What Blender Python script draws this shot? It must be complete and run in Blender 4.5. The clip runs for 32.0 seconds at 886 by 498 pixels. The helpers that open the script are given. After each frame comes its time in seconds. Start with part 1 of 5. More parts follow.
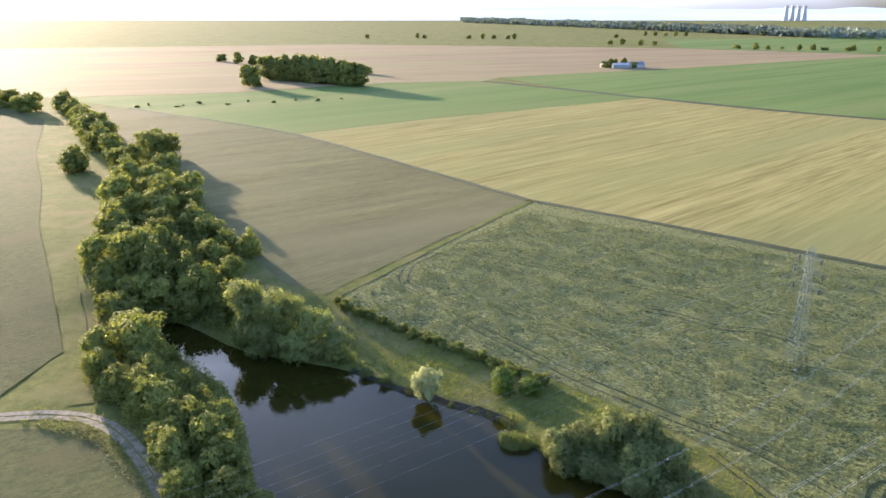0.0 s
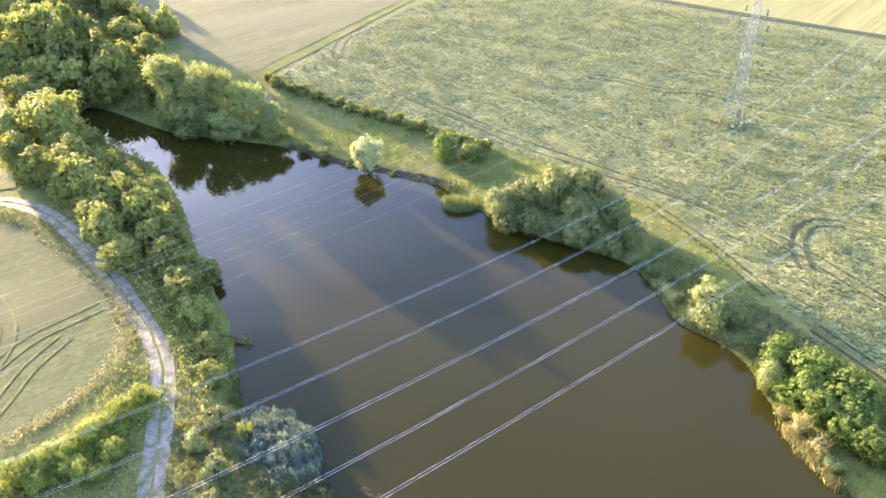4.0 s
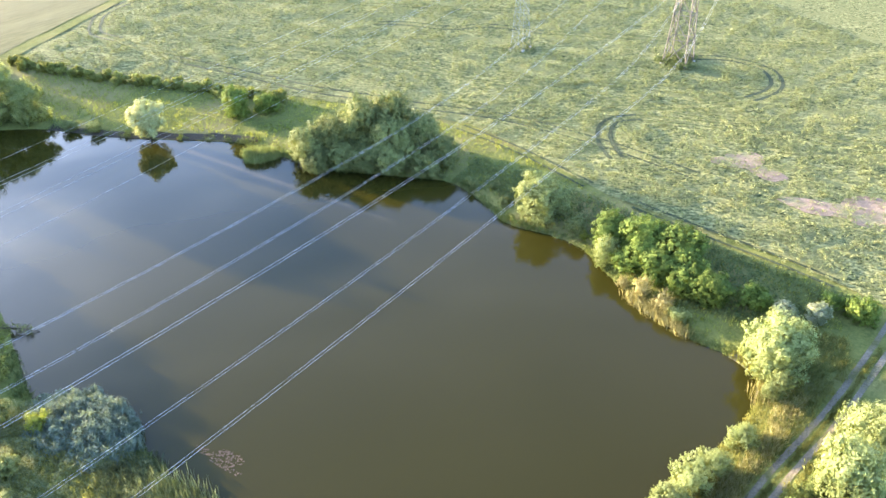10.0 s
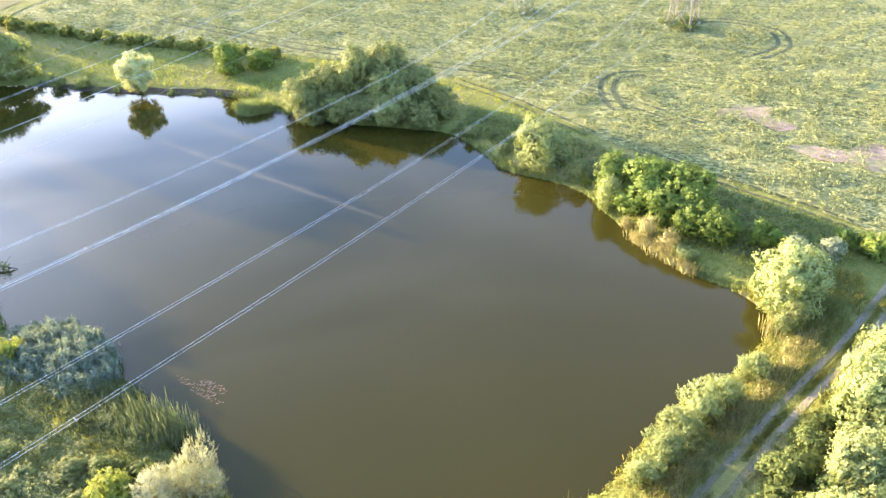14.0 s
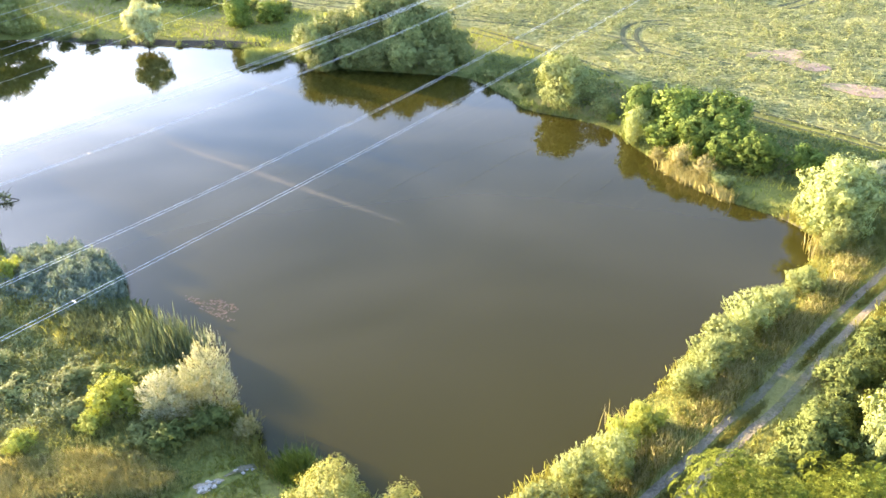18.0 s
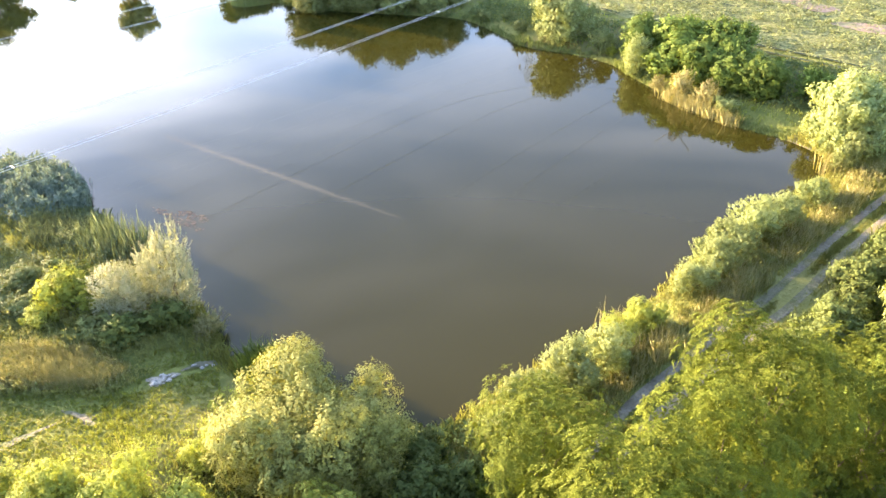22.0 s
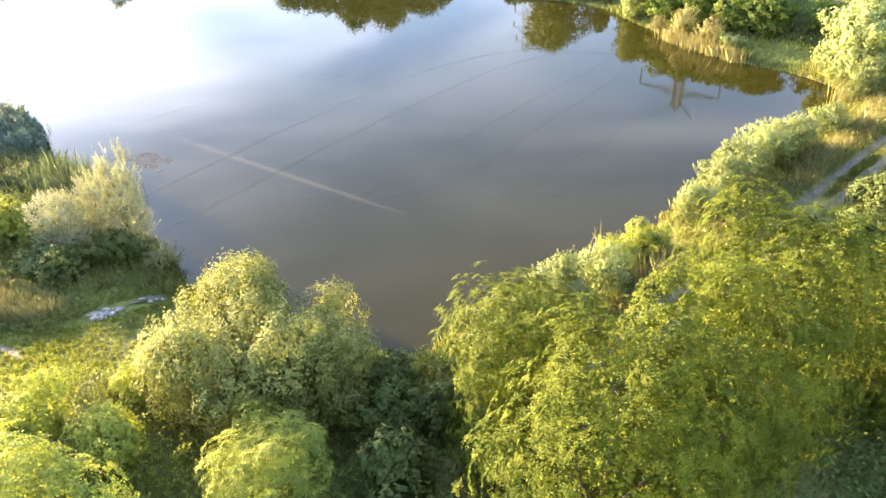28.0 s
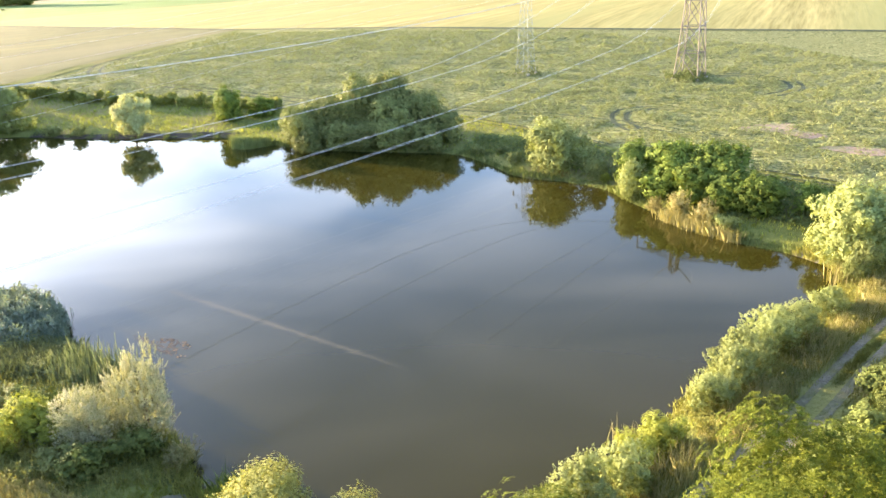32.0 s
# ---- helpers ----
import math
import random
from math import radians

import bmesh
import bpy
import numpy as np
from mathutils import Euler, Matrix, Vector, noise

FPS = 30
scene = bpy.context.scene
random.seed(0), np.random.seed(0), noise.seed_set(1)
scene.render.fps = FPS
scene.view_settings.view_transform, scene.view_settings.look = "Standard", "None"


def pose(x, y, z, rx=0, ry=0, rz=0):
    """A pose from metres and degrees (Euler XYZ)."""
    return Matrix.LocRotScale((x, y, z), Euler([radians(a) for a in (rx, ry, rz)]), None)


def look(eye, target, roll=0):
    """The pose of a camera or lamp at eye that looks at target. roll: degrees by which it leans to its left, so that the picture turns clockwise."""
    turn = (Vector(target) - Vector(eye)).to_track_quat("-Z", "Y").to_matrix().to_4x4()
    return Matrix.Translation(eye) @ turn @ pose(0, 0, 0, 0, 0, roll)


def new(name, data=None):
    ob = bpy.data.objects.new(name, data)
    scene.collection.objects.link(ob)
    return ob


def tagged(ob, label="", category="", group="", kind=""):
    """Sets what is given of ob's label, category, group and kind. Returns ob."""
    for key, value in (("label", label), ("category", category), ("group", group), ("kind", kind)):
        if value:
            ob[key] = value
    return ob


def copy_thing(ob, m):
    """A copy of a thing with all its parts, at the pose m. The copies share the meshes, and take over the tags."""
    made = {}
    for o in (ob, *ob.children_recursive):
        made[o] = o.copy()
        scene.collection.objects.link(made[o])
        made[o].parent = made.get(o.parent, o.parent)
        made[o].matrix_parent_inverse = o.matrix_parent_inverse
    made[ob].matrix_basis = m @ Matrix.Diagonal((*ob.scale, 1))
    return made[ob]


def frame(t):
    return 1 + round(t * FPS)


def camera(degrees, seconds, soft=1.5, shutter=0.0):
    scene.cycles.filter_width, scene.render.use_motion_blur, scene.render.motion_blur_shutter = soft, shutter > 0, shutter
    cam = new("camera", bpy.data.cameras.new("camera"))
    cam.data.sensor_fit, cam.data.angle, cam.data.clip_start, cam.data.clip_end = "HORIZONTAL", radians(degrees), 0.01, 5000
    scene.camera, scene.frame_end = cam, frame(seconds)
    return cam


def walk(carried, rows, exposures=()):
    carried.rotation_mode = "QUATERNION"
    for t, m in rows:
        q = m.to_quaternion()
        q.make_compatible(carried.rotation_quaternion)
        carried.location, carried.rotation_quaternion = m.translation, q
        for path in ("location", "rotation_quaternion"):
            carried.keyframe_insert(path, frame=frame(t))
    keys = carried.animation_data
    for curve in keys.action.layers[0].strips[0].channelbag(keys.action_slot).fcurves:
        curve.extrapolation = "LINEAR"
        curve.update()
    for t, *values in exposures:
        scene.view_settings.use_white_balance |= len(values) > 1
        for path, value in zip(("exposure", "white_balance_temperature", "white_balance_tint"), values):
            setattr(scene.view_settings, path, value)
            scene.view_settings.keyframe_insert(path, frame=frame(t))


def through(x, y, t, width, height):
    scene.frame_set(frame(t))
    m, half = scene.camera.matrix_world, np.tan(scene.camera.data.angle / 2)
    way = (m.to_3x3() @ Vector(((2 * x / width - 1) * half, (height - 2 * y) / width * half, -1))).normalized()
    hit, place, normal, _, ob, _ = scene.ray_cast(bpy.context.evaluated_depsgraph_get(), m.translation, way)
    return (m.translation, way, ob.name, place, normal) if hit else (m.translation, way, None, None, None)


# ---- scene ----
cam = camera(62.4, 32.0)
METRES, EYE, TILT, LEAN, TURN = 64.0, 77.0, -18.3, 0.0, 0.0
ROWS = [
    (0.0, 0.0, 0.0, 0.0, 0.0, 0.0, -0.0),
    (0.5, 0.003, 0.0053, -0.0139, -0.03, 0.02, -0.01),
    (1.0, 0.0089, 0.0124, -0.0357, -0.55, -2.9, 0.16),
    (1.5, 0.0127, 0.0229, -0.0498, -2.86, -10.0, 1.01),
    (2.0, 0.0078, 0.0341, -0.0585, -4.68, -15.41, 1.52),
    (2.5, 0.0086, 0.0378, -0.0744, -4.88, -15.3, 1.66),
    (3.0, 0.0069, 0.0404, -0.09, -4.89, -15.32, 1.65),
    (3.5, 0.0056, 0.0432, -0.1042, -4.83, -15.38, 1.69),
    (5.5, -0.0014, 0.0583, -0.1692, -4.71, -15.27, 1.81),
    (6.0, -0.002, 0.0627, -0.1862, -4.69, -15.24, 1.8),
    (6.5, -0.0037, 0.0675, -0.2032, -4.68, -15.24, 1.81),
    (7.0, -0.006, 0.0729, -0.2199, -4.65, -15.21, 1.84),
    (7.5, -0.0083, 0.079, -0.2363, -4.63, -15.18, 1.89),
    (8.0, -0.0068, 0.0847, -0.253, -5.39, -15.19, 2.23),
    (8.5, -0.0036, 0.0959, -0.2718, -11.85, -15.41, 4.59),
    (9.0, -0.0041, 0.1109, -0.2933, -19.52, -15.97, 7.15),
    (9.5, -0.0044, 0.1191, -0.3094, -20.95, -16.1, 7.68),
    (10.0, -0.0026, 0.1257, -0.3278, -21.11, -16.08, 7.74),
    (10.5, -0.0011, 0.1316, -0.3449, -21.12, -16.06, 7.73),
    (11.0, -0.0028, 0.1364, -0.3577, -21.15, -16.15, 7.73),
    (11.5, 0.0007, 0.1433, -0.3763, -21.04, -15.98, 7.79),
    (12.0, 0.0023, 0.148, -0.3925, -20.98, -15.93, 7.88),
    (12.5, 0.0048, 0.1505, -0.4083, -20.98, -15.73, 7.86),
    (13.0, 0.0065, 0.1515, -0.4264, -20.99, -15.57, 7.81),
    (13.5, 0.0031, 0.1501, -0.4435, -21.02, -15.63, 7.63),
    (14.0, -0.0021, 0.1507, -0.4587, -20.99, -15.85, 7.6),
    (14.5, -0.007, 0.1542, -0.4728, -20.93, -15.95, 7.77),
    (16.5, -0.002, 0.1741, -0.5356, -20.89, -15.69, 7.55),
    (17.0, -0.0121, 0.1821, -0.5542, -20.88, -15.63, 7.29),
    (17.5, -0.0236, 0.1892, -0.5713, -20.67, -15.6, 7.54),
    (18.0, -0.0307, 0.1931, -0.5906, -20.46, -15.61, 7.85),
    (18.5, -0.0325, 0.1976, -0.6081, -20.34, -15.76, 8.01),
    (19.0, -0.0328, 0.2028, -0.6256, -20.31, -15.77, 8.09),
    (19.5, -0.0297, 0.2057, -0.6442, -20.25, -15.74, 8.23),
    (20.0, -0.0229, 0.2076, -0.6615, -20.3, -15.73, 8.29),
    (20.5, -0.0144, 0.2081, -0.6767, -20.37, -15.82, 8.16),
    (21.0, -0.0082, 0.2112, -0.6906, -20.48, -15.79, 7.75),
    (21.5, -0.0102, 0.2164, -0.7036, -20.52, -15.79, 7.41),
    (22.0, -0.019, 0.2233, -0.7154, -20.43, -15.78, 7.42),
    (22.5, -0.0267, 0.2301, -0.7284, -20.23, -15.94, 7.8),
    (23.0, -0.0286, 0.2382, -0.7418, -20.11, -16.18, 7.96),
    (23.5, -0.0275, 0.2519, -0.7536, -20.08, -16.37, 7.94),
    (24.0, -0.0246, 0.2692, -0.7634, -20.01, -16.3, 8.01),
    (24.5, -0.0195, 0.2829, -0.7748, -19.93, -16.0, 8.23),
    (25.0, -0.0113, 0.2907, -0.7885, -19.91, -15.77, 8.45),
    (25.5, -0.0007, 0.2939, -0.8, -19.95, -15.65, 8.6),
    (26.0, 0.0095, 0.2896, -0.8071, -20.05, -15.63, 8.59),
    (26.5, 0.0148, 0.2824, -0.8118, -20.23, -15.62, 8.37),
    (28.5, 0.0078, 0.2619, -0.7907, -20.37, -16.18, 8.43),
    (29.0, 0.0063, 0.2592, -0.783, -20.37, -16.16, 8.45),
    (29.5, 0.0046, 0.2578, -0.7757, -20.39, -16.1, 8.47),
    (30.0, 0.0017, 0.258, -0.7701, -20.4, -9.01, 8.38),
    (30.5, -0.0015, 0.2594, -0.7658, -20.4, -4.65, 8.46),
    (31.0, -0.0032, 0.2608, -0.7619, -20.41, -4.55, 8.59),
    (31.5, -0.004, 0.2601, -0.7595, -20.45, -4.34, 8.68),
    (32.0, -0.0043, 0.2558, -0.7582, -20.46, -4.19, 8.79),
]
walk(cam, [(t, pose(0, 0, EYE, TILT, LEAN, TURN) @ pose(METRES * x, METRES * y, METRES * z, 90 + pitch, roll, yaw)) for t, x, y, z, yaw, pitch, roll in ROWS],
     exposures=[(0, 1.7, 5850, 24), (1, 1.85, 5900, 24), (2, 2.3, 6000, 28), (3.5, 2.95, 6000, 32), (8, 3.0, 6000, 32), (9.2, 2.7, 5850, 19), (10.5, 3.1, 5900, 23), (13, 3.12, 6150, 24), (16, 3.17, 6350, 24), (26, 3.07, 6750, 24), (29.5, 3.07, 6750, 24), (31, 2.88, 6650, 21), (32, 2.78, 6650, 21)])

# ---- daylight: a low evening sun ahead and to the left ----
SUN_AZ, SUN_EL = 36.0, 8.8
sun_way = Vector((-math.sin(radians(SUN_AZ)) * math.cos(radians(SUN_EL)), math.cos(radians(SUN_AZ)) * math.cos(radians(SUN_EL)), math.sin(radians(SUN_EL))))
world = bpy.data.worlds.new("world")
scene.world = world
world.use_nodes = True
wn, wl = world.node_tree.nodes, world.node_tree.links
wn.clear()
sky = wn.new("ShaderNodeTexSky")
sky.sky_type, sky.sun_disc = "NISHITA", False
sky.sun_elevation, sky.sun_rotation = radians(SUN_EL), radians(-SUN_AZ)
sky.air_density, sky.dust_density, sky.ozone_density, sky.altitude = 1.0, 2.7, 2.6, 200
sky_back, sky_out = wn.new("ShaderNodeBackground"), wn.new("ShaderNodeOutputWorld")
sky_back.inputs["Strength"].default_value = 0.15
# thin streaky high cloud over the whole sky, as bright as the sky behind it and paler
sky_co, sky_map, cloud, cloud_amount, grey, paler = (wn.new("ShaderNode" + k) for k in ("TexCoord", "Mapping", "TexNoise", "MapRange", "RGBToBW", "Mix"))
sky_map.inputs["Scale"].default_value = (1.3, 2.6, 6.0)
sky_map.inputs["Rotation"].default_value = (0.2, 0.1, 0.5)
cloud.inputs["Scale"].default_value, cloud.inputs["Detail"].default_value, cloud.inputs["Roughness"].default_value, cloud.inputs["Distortion"].default_value = 1.1, 5, 0.5, 0.6
cloud_amount.inputs["From Min"].default_value, cloud_amount.inputs["From Max"].default_value, cloud_amount.inputs["To Max"].default_value = 0.42, 0.72, 0.5
gain = wn.new("ShaderNodeVectorMath")
gain.operation = "MULTIPLY"
gain.inputs[1].default_value = (3.1, 3.55, 3.9)
paler.data_type = "RGBA"
wl.new(sky_co.outputs["Generated"], sky_map.inputs[0])
wl.new(sky_map.outputs[0], cloud.inputs["Vector"])
wl.new(cloud.outputs[0], cloud_amount.inputs["Value"])
wl.new(sky.outputs[0], grey.inputs[0])
wl.new(grey.outputs[0], gain.inputs[0])
split_way, thin, veil = (wn.new("ShaderNode" + k) for k in ("SeparateXYZ", "MapRange", "Math"))
veil.operation = "MULTIPLY"
thin.inputs["From Min"].default_value, thin.inputs["From Max"].default_value, thin.inputs["To Min"].default_value, thin.inputs["To Max"].default_value = 0.4, 0.8, 1.0, 0.25
wl.new(sky_co.outputs["Generated"], split_way.inputs[0])
wl.new(split_way.outputs["Z"], thin.inputs["Value"])
wl.new(cloud_amount.outputs[0], veil.inputs[0])
wl.new(thin.outputs[0], veil.inputs[1])
wl.new(veil.outputs[0], paler.inputs["Factor"])
deep = wn.new("ShaderNodeVectorMath")
deep.operation = "MULTIPLY"
deep.inputs[1].default_value = (0.91, 1.02, 1.12)
wl.new(sky.outputs[0], deep.inputs[0])
wl.new(deep.outputs[0], paler.inputs["A"])
wl.new(gain.outputs[0], paler.inputs["B"])
wl.new(paler.outputs["Result"], sky_back.inputs[0])
wl.new(sky_back.outputs[0], sky_out.inputs[0])

sun = new("sun", bpy.data.lights.new("sun", "SUN"))
sun.data.energy, sun.data.angle, sun.data.color = 5.0, radians(0.6), (1.0, 0.80, 0.47)
sun.matrix_world = look(sun_way * 900, (0, 0, 0))

# a vapour trail high over the fields, which the pond mirrors
M_TRAIL = bpy.data.materials.new("vapour_trail")
M_TRAIL.use_nodes = True
_tn, _tl = M_TRAIL.node_tree.nodes, M_TRAIL.node_tree.links
_clear, _mix, _glow = _tn.new("ShaderNodeBsdfTransparent"), _tn.new("ShaderNodeMixShader"), _tn.new("ShaderNodeEmission")
_mix.inputs[0].default_value = 0.4
# the trail's sunlit white comes from emission, mixed with clear
_glow.inputs["Color"].default_value = (0.95, 0.96, 1.0, 1)
_glow.inputs["Strength"].default_value = 0.75
_tl.new(_clear.outputs[0], _mix.inputs[1])
_tl.new(_glow.outputs[0], _mix.inputs[2])
_tl.new(_mix.outputs[0], _tn["Material Output"].inputs["Surface"])
_tv, _tf = [], []
for _i in range(25):
    _t = _i / 24
    _r = 6.5 * math.sin(math.pi * min(1, 0.06 + _t * 0.94)) ** 0.6 * (1 + 0.15 * math.sin(_i * 1.7))
    for _k in range(6):
        _q = 2 * math.pi * _k / 6
        _tv.append((-60 + 820 * _t + _r * math.cos(_q) * 0.83, 3600 - 1230 * _t + _r * math.cos(_q) * 0.55, 1440 + _r * math.sin(_q)))
for _i in range(24):
    for _k in range(6):
        _a = _i * 6
        _tf.append((_a + _k, _a + (_k + 1) % 6, _a + 6 + (_k + 1) % 6, _a + 6 + _k))
_tm = bpy.data.meshes.new("backdrop_vapour_trail")
_tm.from_pydata(_tv, [], _tf)
_tm.materials.append(M_TRAIL)
tagged(new("backdrop_vapour_trail", _tm), "thin white vapour trail high in the sky", "vapour trail", kind="structure").visible_shadow = False

# ---- materials ----
def material(name, dark, light, rough=0.9, scale=0.4, fine=6.0, bump=0.3, third=None, third_scale=0.05, stretch=(1, 1, 1), turn=0.0, spec=0.3, random=0.0, metal=0.0, bump_scale=None, local=False, ends=(0.4, 0.75)):
    """Two tones mixed by noise at two scales, an optional third tone in large patches, and a fine bump."""
    m = bpy.data.materials.new(name)
    m.use_nodes = True
    n, l = m.node_tree.nodes, m.node_tree.links
    b = n["Principled BSDF"]
    b.inputs["Roughness"].default_value, b.inputs["Metallic"].default_value = rough, metal
    b.inputs["Specular IOR Level"].default_value = spec
    co, spin, mp = n.new("ShaderNodeTexCoord" if local else "ShaderNodeNewGeometry"), n.new("ShaderNodeMapping"), n.new("ShaderNodeMapping")
    spin.inputs["Rotation"].default_value, mp.inputs["Scale"].default_value = (0, 0, radians(-turn)), stretch
    l.new(co.outputs["Object" if local else "Position"], spin.inputs["Vector"])
    l.new(spin.outputs[0], mp.inputs["Vector"])

    def noise_at(size, detail=4.0, rough_=0.6):
        t = n.new("ShaderNodeTexNoise")
        t.inputs["Scale"].default_value, t.inputs["Detail"].default_value, t.inputs["Roughness"].default_value = size, detail, rough_
        l.new(mp.outputs[0], t.inputs["Vector"])
        return t

    a, c = noise_at(scale), noise_at(fine, 3)
    mix = n.new("ShaderNodeMath")
    mix.operation = "MULTIPLY_ADD"
    mix.inputs[1].default_value, mix.inputs[2].default_value = 0.55, 0.0
    l.new(c.outputs[0], mix.inputs[0])
    add = n.new("ShaderNodeMath")
    add.operation = "MULTIPLY_ADD"
    add.inputs[1].default_value = 0.6
    l.new(a.outputs[0], add.inputs[0])
    l.new(mix.outputs[0], add.inputs[2])
    ramp = n.new("ShaderNodeMapRange")
    ramp.inputs["From Min"].default_value, ramp.inputs["From Max"].default_value = ends
    l.new(add.outputs[0], ramp.inputs["Value"])
    tone = n.new("ShaderNodeMix")
    tone.data_type = "RGBA"
    tone.inputs["A"].default_value, tone.inputs["B"].default_value = (*dark, 1), (*light, 1)
    l.new(ramp.outputs[0], tone.inputs["Factor"])
    out = tone.outputs["Result"]
    if third:
        p, r3, t3 = noise_at(third_scale, 3), n.new("ShaderNodeMapRange"), n.new("ShaderNodeMix")
        r3.inputs["From Min"].default_value, r3.inputs["From Max"].default_value = 0.48, 0.66
        l.new(p.outputs[0], r3.inputs["Value"])
        t3.data_type = "RGBA"
        t3.inputs["B"].default_value = (*third, 1)
        l.new(r3.outputs[0], t3.inputs["Factor"])
        l.new(out, t3.inputs["A"])
        out = t3.outputs["Result"]
    if random:
        info, hsv, rr = n.new("ShaderNodeObjectInfo"), n.new("ShaderNodeHueSaturation"), n.new("ShaderNodeMapRange")
        rr.inputs["To Min"].default_value, rr.inputs["To Max"].default_value = 1 - random, 1 + random
        l.new(info.outputs["Random"], rr.inputs["Value"])
        l.new(rr.outputs[0], hsv.inputs["Value"])
        l.new(out, hsv.inputs["Color"])
        out = hsv.outputs[0]
    l.new(out, b.inputs["Base Color"])
    if bump:
        bp = n.new("ShaderNodeBump")
        bp.inputs["Strength"].default_value, bp.inputs["Distance"].default_value = bump, 0.3
        src = noise_at(bump_scale, 4, 0.65) if bump_scale else c
        l.new(src.outputs[0], bp.inputs["Height"])
        l.new(bp.outputs[0], b.inputs["Normal"])
    return m


def leaf_material(name, dark, light, through, rough=0.75):
    """Leaves: their own tone per leaf and per plant, some light let through."""
    m = bpy.data.materials.new(name)
    m.use_nodes = True
    n, l = m.node_tree.nodes, m.node_tree.links
    b, out = n["Principled BSDF"], n["Material Output"]
    b.inputs["Roughness"].default_value, b.inputs["Specular IOR Level"].default_value = rough, 0.1
    geo, info = n.new("ShaderNodeNewGeometry"), n.new("ShaderNodeObjectInfo")
    tone, hsv, rr = n.new("ShaderNodeMix"), n.new("ShaderNodeHueSaturation"), n.new("ShaderNodeMapRange")
    tone.data_type = "RGBA"
    tone.inputs["A"].default_value, tone.inputs["B"].default_value = (*dark, 1), (*light, 1)
    lump, part_, mixed = n.new("ShaderNodeTexNoise"), n.new("ShaderNodeMapRange"), n.new("ShaderNodeMath")
    lump.inputs["Scale"].default_value, lump.inputs["Detail"].default_value = 1.1, 3
    part_.inputs["From Min"].default_value, part_.inputs["From Max"].default_value = 0.3, 0.7
    l.new(geo.outputs["Position"], lump.inputs["Vector"])
    l.new(lump.outputs[0], part_.inputs["Value"])
    mixed.operation, mixed.inputs[2].default_value = "MULTIPLY_ADD", 0.0
    half = n.new("ShaderNodeMath")
    half.operation, half.inputs[1].default_value = "MULTIPLY", 0.5
    l.new(part_.outputs[0], half.inputs[0])
    mixed.inputs[1].default_value = 0.5
    l.new(geo.outputs["Random Per Island"], mixed.inputs[0])
    l.new(half.outputs[0], mixed.inputs[2])
    l.new(mixed.outputs[0], tone.inputs["Factor"])
    rr.inputs["To Min"].default_value, rr.inputs["To Max"].default_value = 0.82, 1.18
    l.new(info.outputs["Random"], rr.inputs["Value"])
    l.new(rr.outputs[0], hsv.inputs["Value"])
    l.new(tone.outputs["Result"], hsv.inputs["Color"])
    l.new(hsv.outputs[0], b.inputs["Base Color"])
    tr, mx, gain = n.new("ShaderNodeBsdfTranslucent"), n.new("ShaderNodeMixShader"), n.new("ShaderNodeMix")
    gain.data_type, gain.blend_type = "RGBA", "MULTIPLY"
    gain.inputs["Factor"].default_value, gain.inputs["B"].default_value = 1.0, (1.5, 1.5, 0.8, 1)
    l.new(hsv.outputs[0], gain.inputs["A"])
    l.new(gain.outputs["Result"], tr.inputs["Color"])
    mx.inputs[0].default_value = through
    l.new(b.outputs[0], mx.inputs[1])
    l.new(tr.outputs[0], mx.inputs[2])
    l.new(mx.outputs[0], out.inputs["Surface"])
    return m


M_MEADOW = material("meadow_grass", (0.1, 0.115, 0.027), (0.2, 0.2, 0.055), scale=0.35, fine=3.0, third=(0.23, 0.2, 0.075), third_scale=0.06, bump=0.8, bump_scale=1.6, spec=0.04)
M_WEEDS = material("weedy_field", (0.05, 0.062, 0.02), (0.33, 0.32, 0.128), scale=1.5, fine=3.4, third=(0.2, 0.2, 0.078), third_scale=0.22, bump=1.0, bump_scale=1.9, stretch=(0.7, 1.2, 1), turn=-35, spec=0.04, ends=(0.47, 0.68))
M_DULL = material("dull_field", (0.095, 0.095, 0.038), (0.2, 0.185, 0.08), scale=0.1, fine=1.2, third=(0.19, 0.17, 0.085), third_scale=0.012, bump=0.5, bump_scale=1.2, stretch=(0.2, 1.2, 1), turn=35, spec=0.04)
M_WHEAT = material("ripening_grain", (0.19, 0.165, 0.052), (0.42, 0.35, 0.13), scale=0.13, fine=0.6, third=(0.27, 0.255, 0.09), third_scale=0.012, bump=0.35, bump_scale=0.8, stretch=(0.06, 1.4, 1), turn=42, spec=0.04)
M_GREEN = material("green_crop", (0.10, 0.16, 0.04), (0.17, 0.23, 0.065), scale=0.02, fine=0.1, third=(0.19, 0.22, 0.07), third_scale=0.008, bump=0.15, bump_scale=0.3, stretch=(0.06, 1.5, 1), turn=38, spec=0.04)
M_TAN = material("tan_stubble", (0.24, 0.175, 0.1), (0.34, 0.26, 0.14), scale=0.008, fine=0.05, third=(0.28, 0.25, 0.11), third_scale=0.003, bump=0.1, bump_scale=0.2, stretch=(0.2, 1.4, 1), turn=20, spec=0.04)
M_GRAIN = material("pale_green_grain", (0.058, 0.072, 0.026), (0.135, 0.14, 0.056), scale=0.9, fine=3.0, third=(0.115, 0.11, 0.048), third_scale=0.05, bump=0.6, bump_scale=2.6, stretch=(0.6, 1.2, 1), turn=30, spec=0.04)
M_DIRT = material("track_dirt", (0.16, 0.135, 0.09), (0.36, 0.31, 0.225), scale=0.9, fine=4.0, third=(0.12, 0.125, 0.045), third_scale=0.55, bump=0.6)
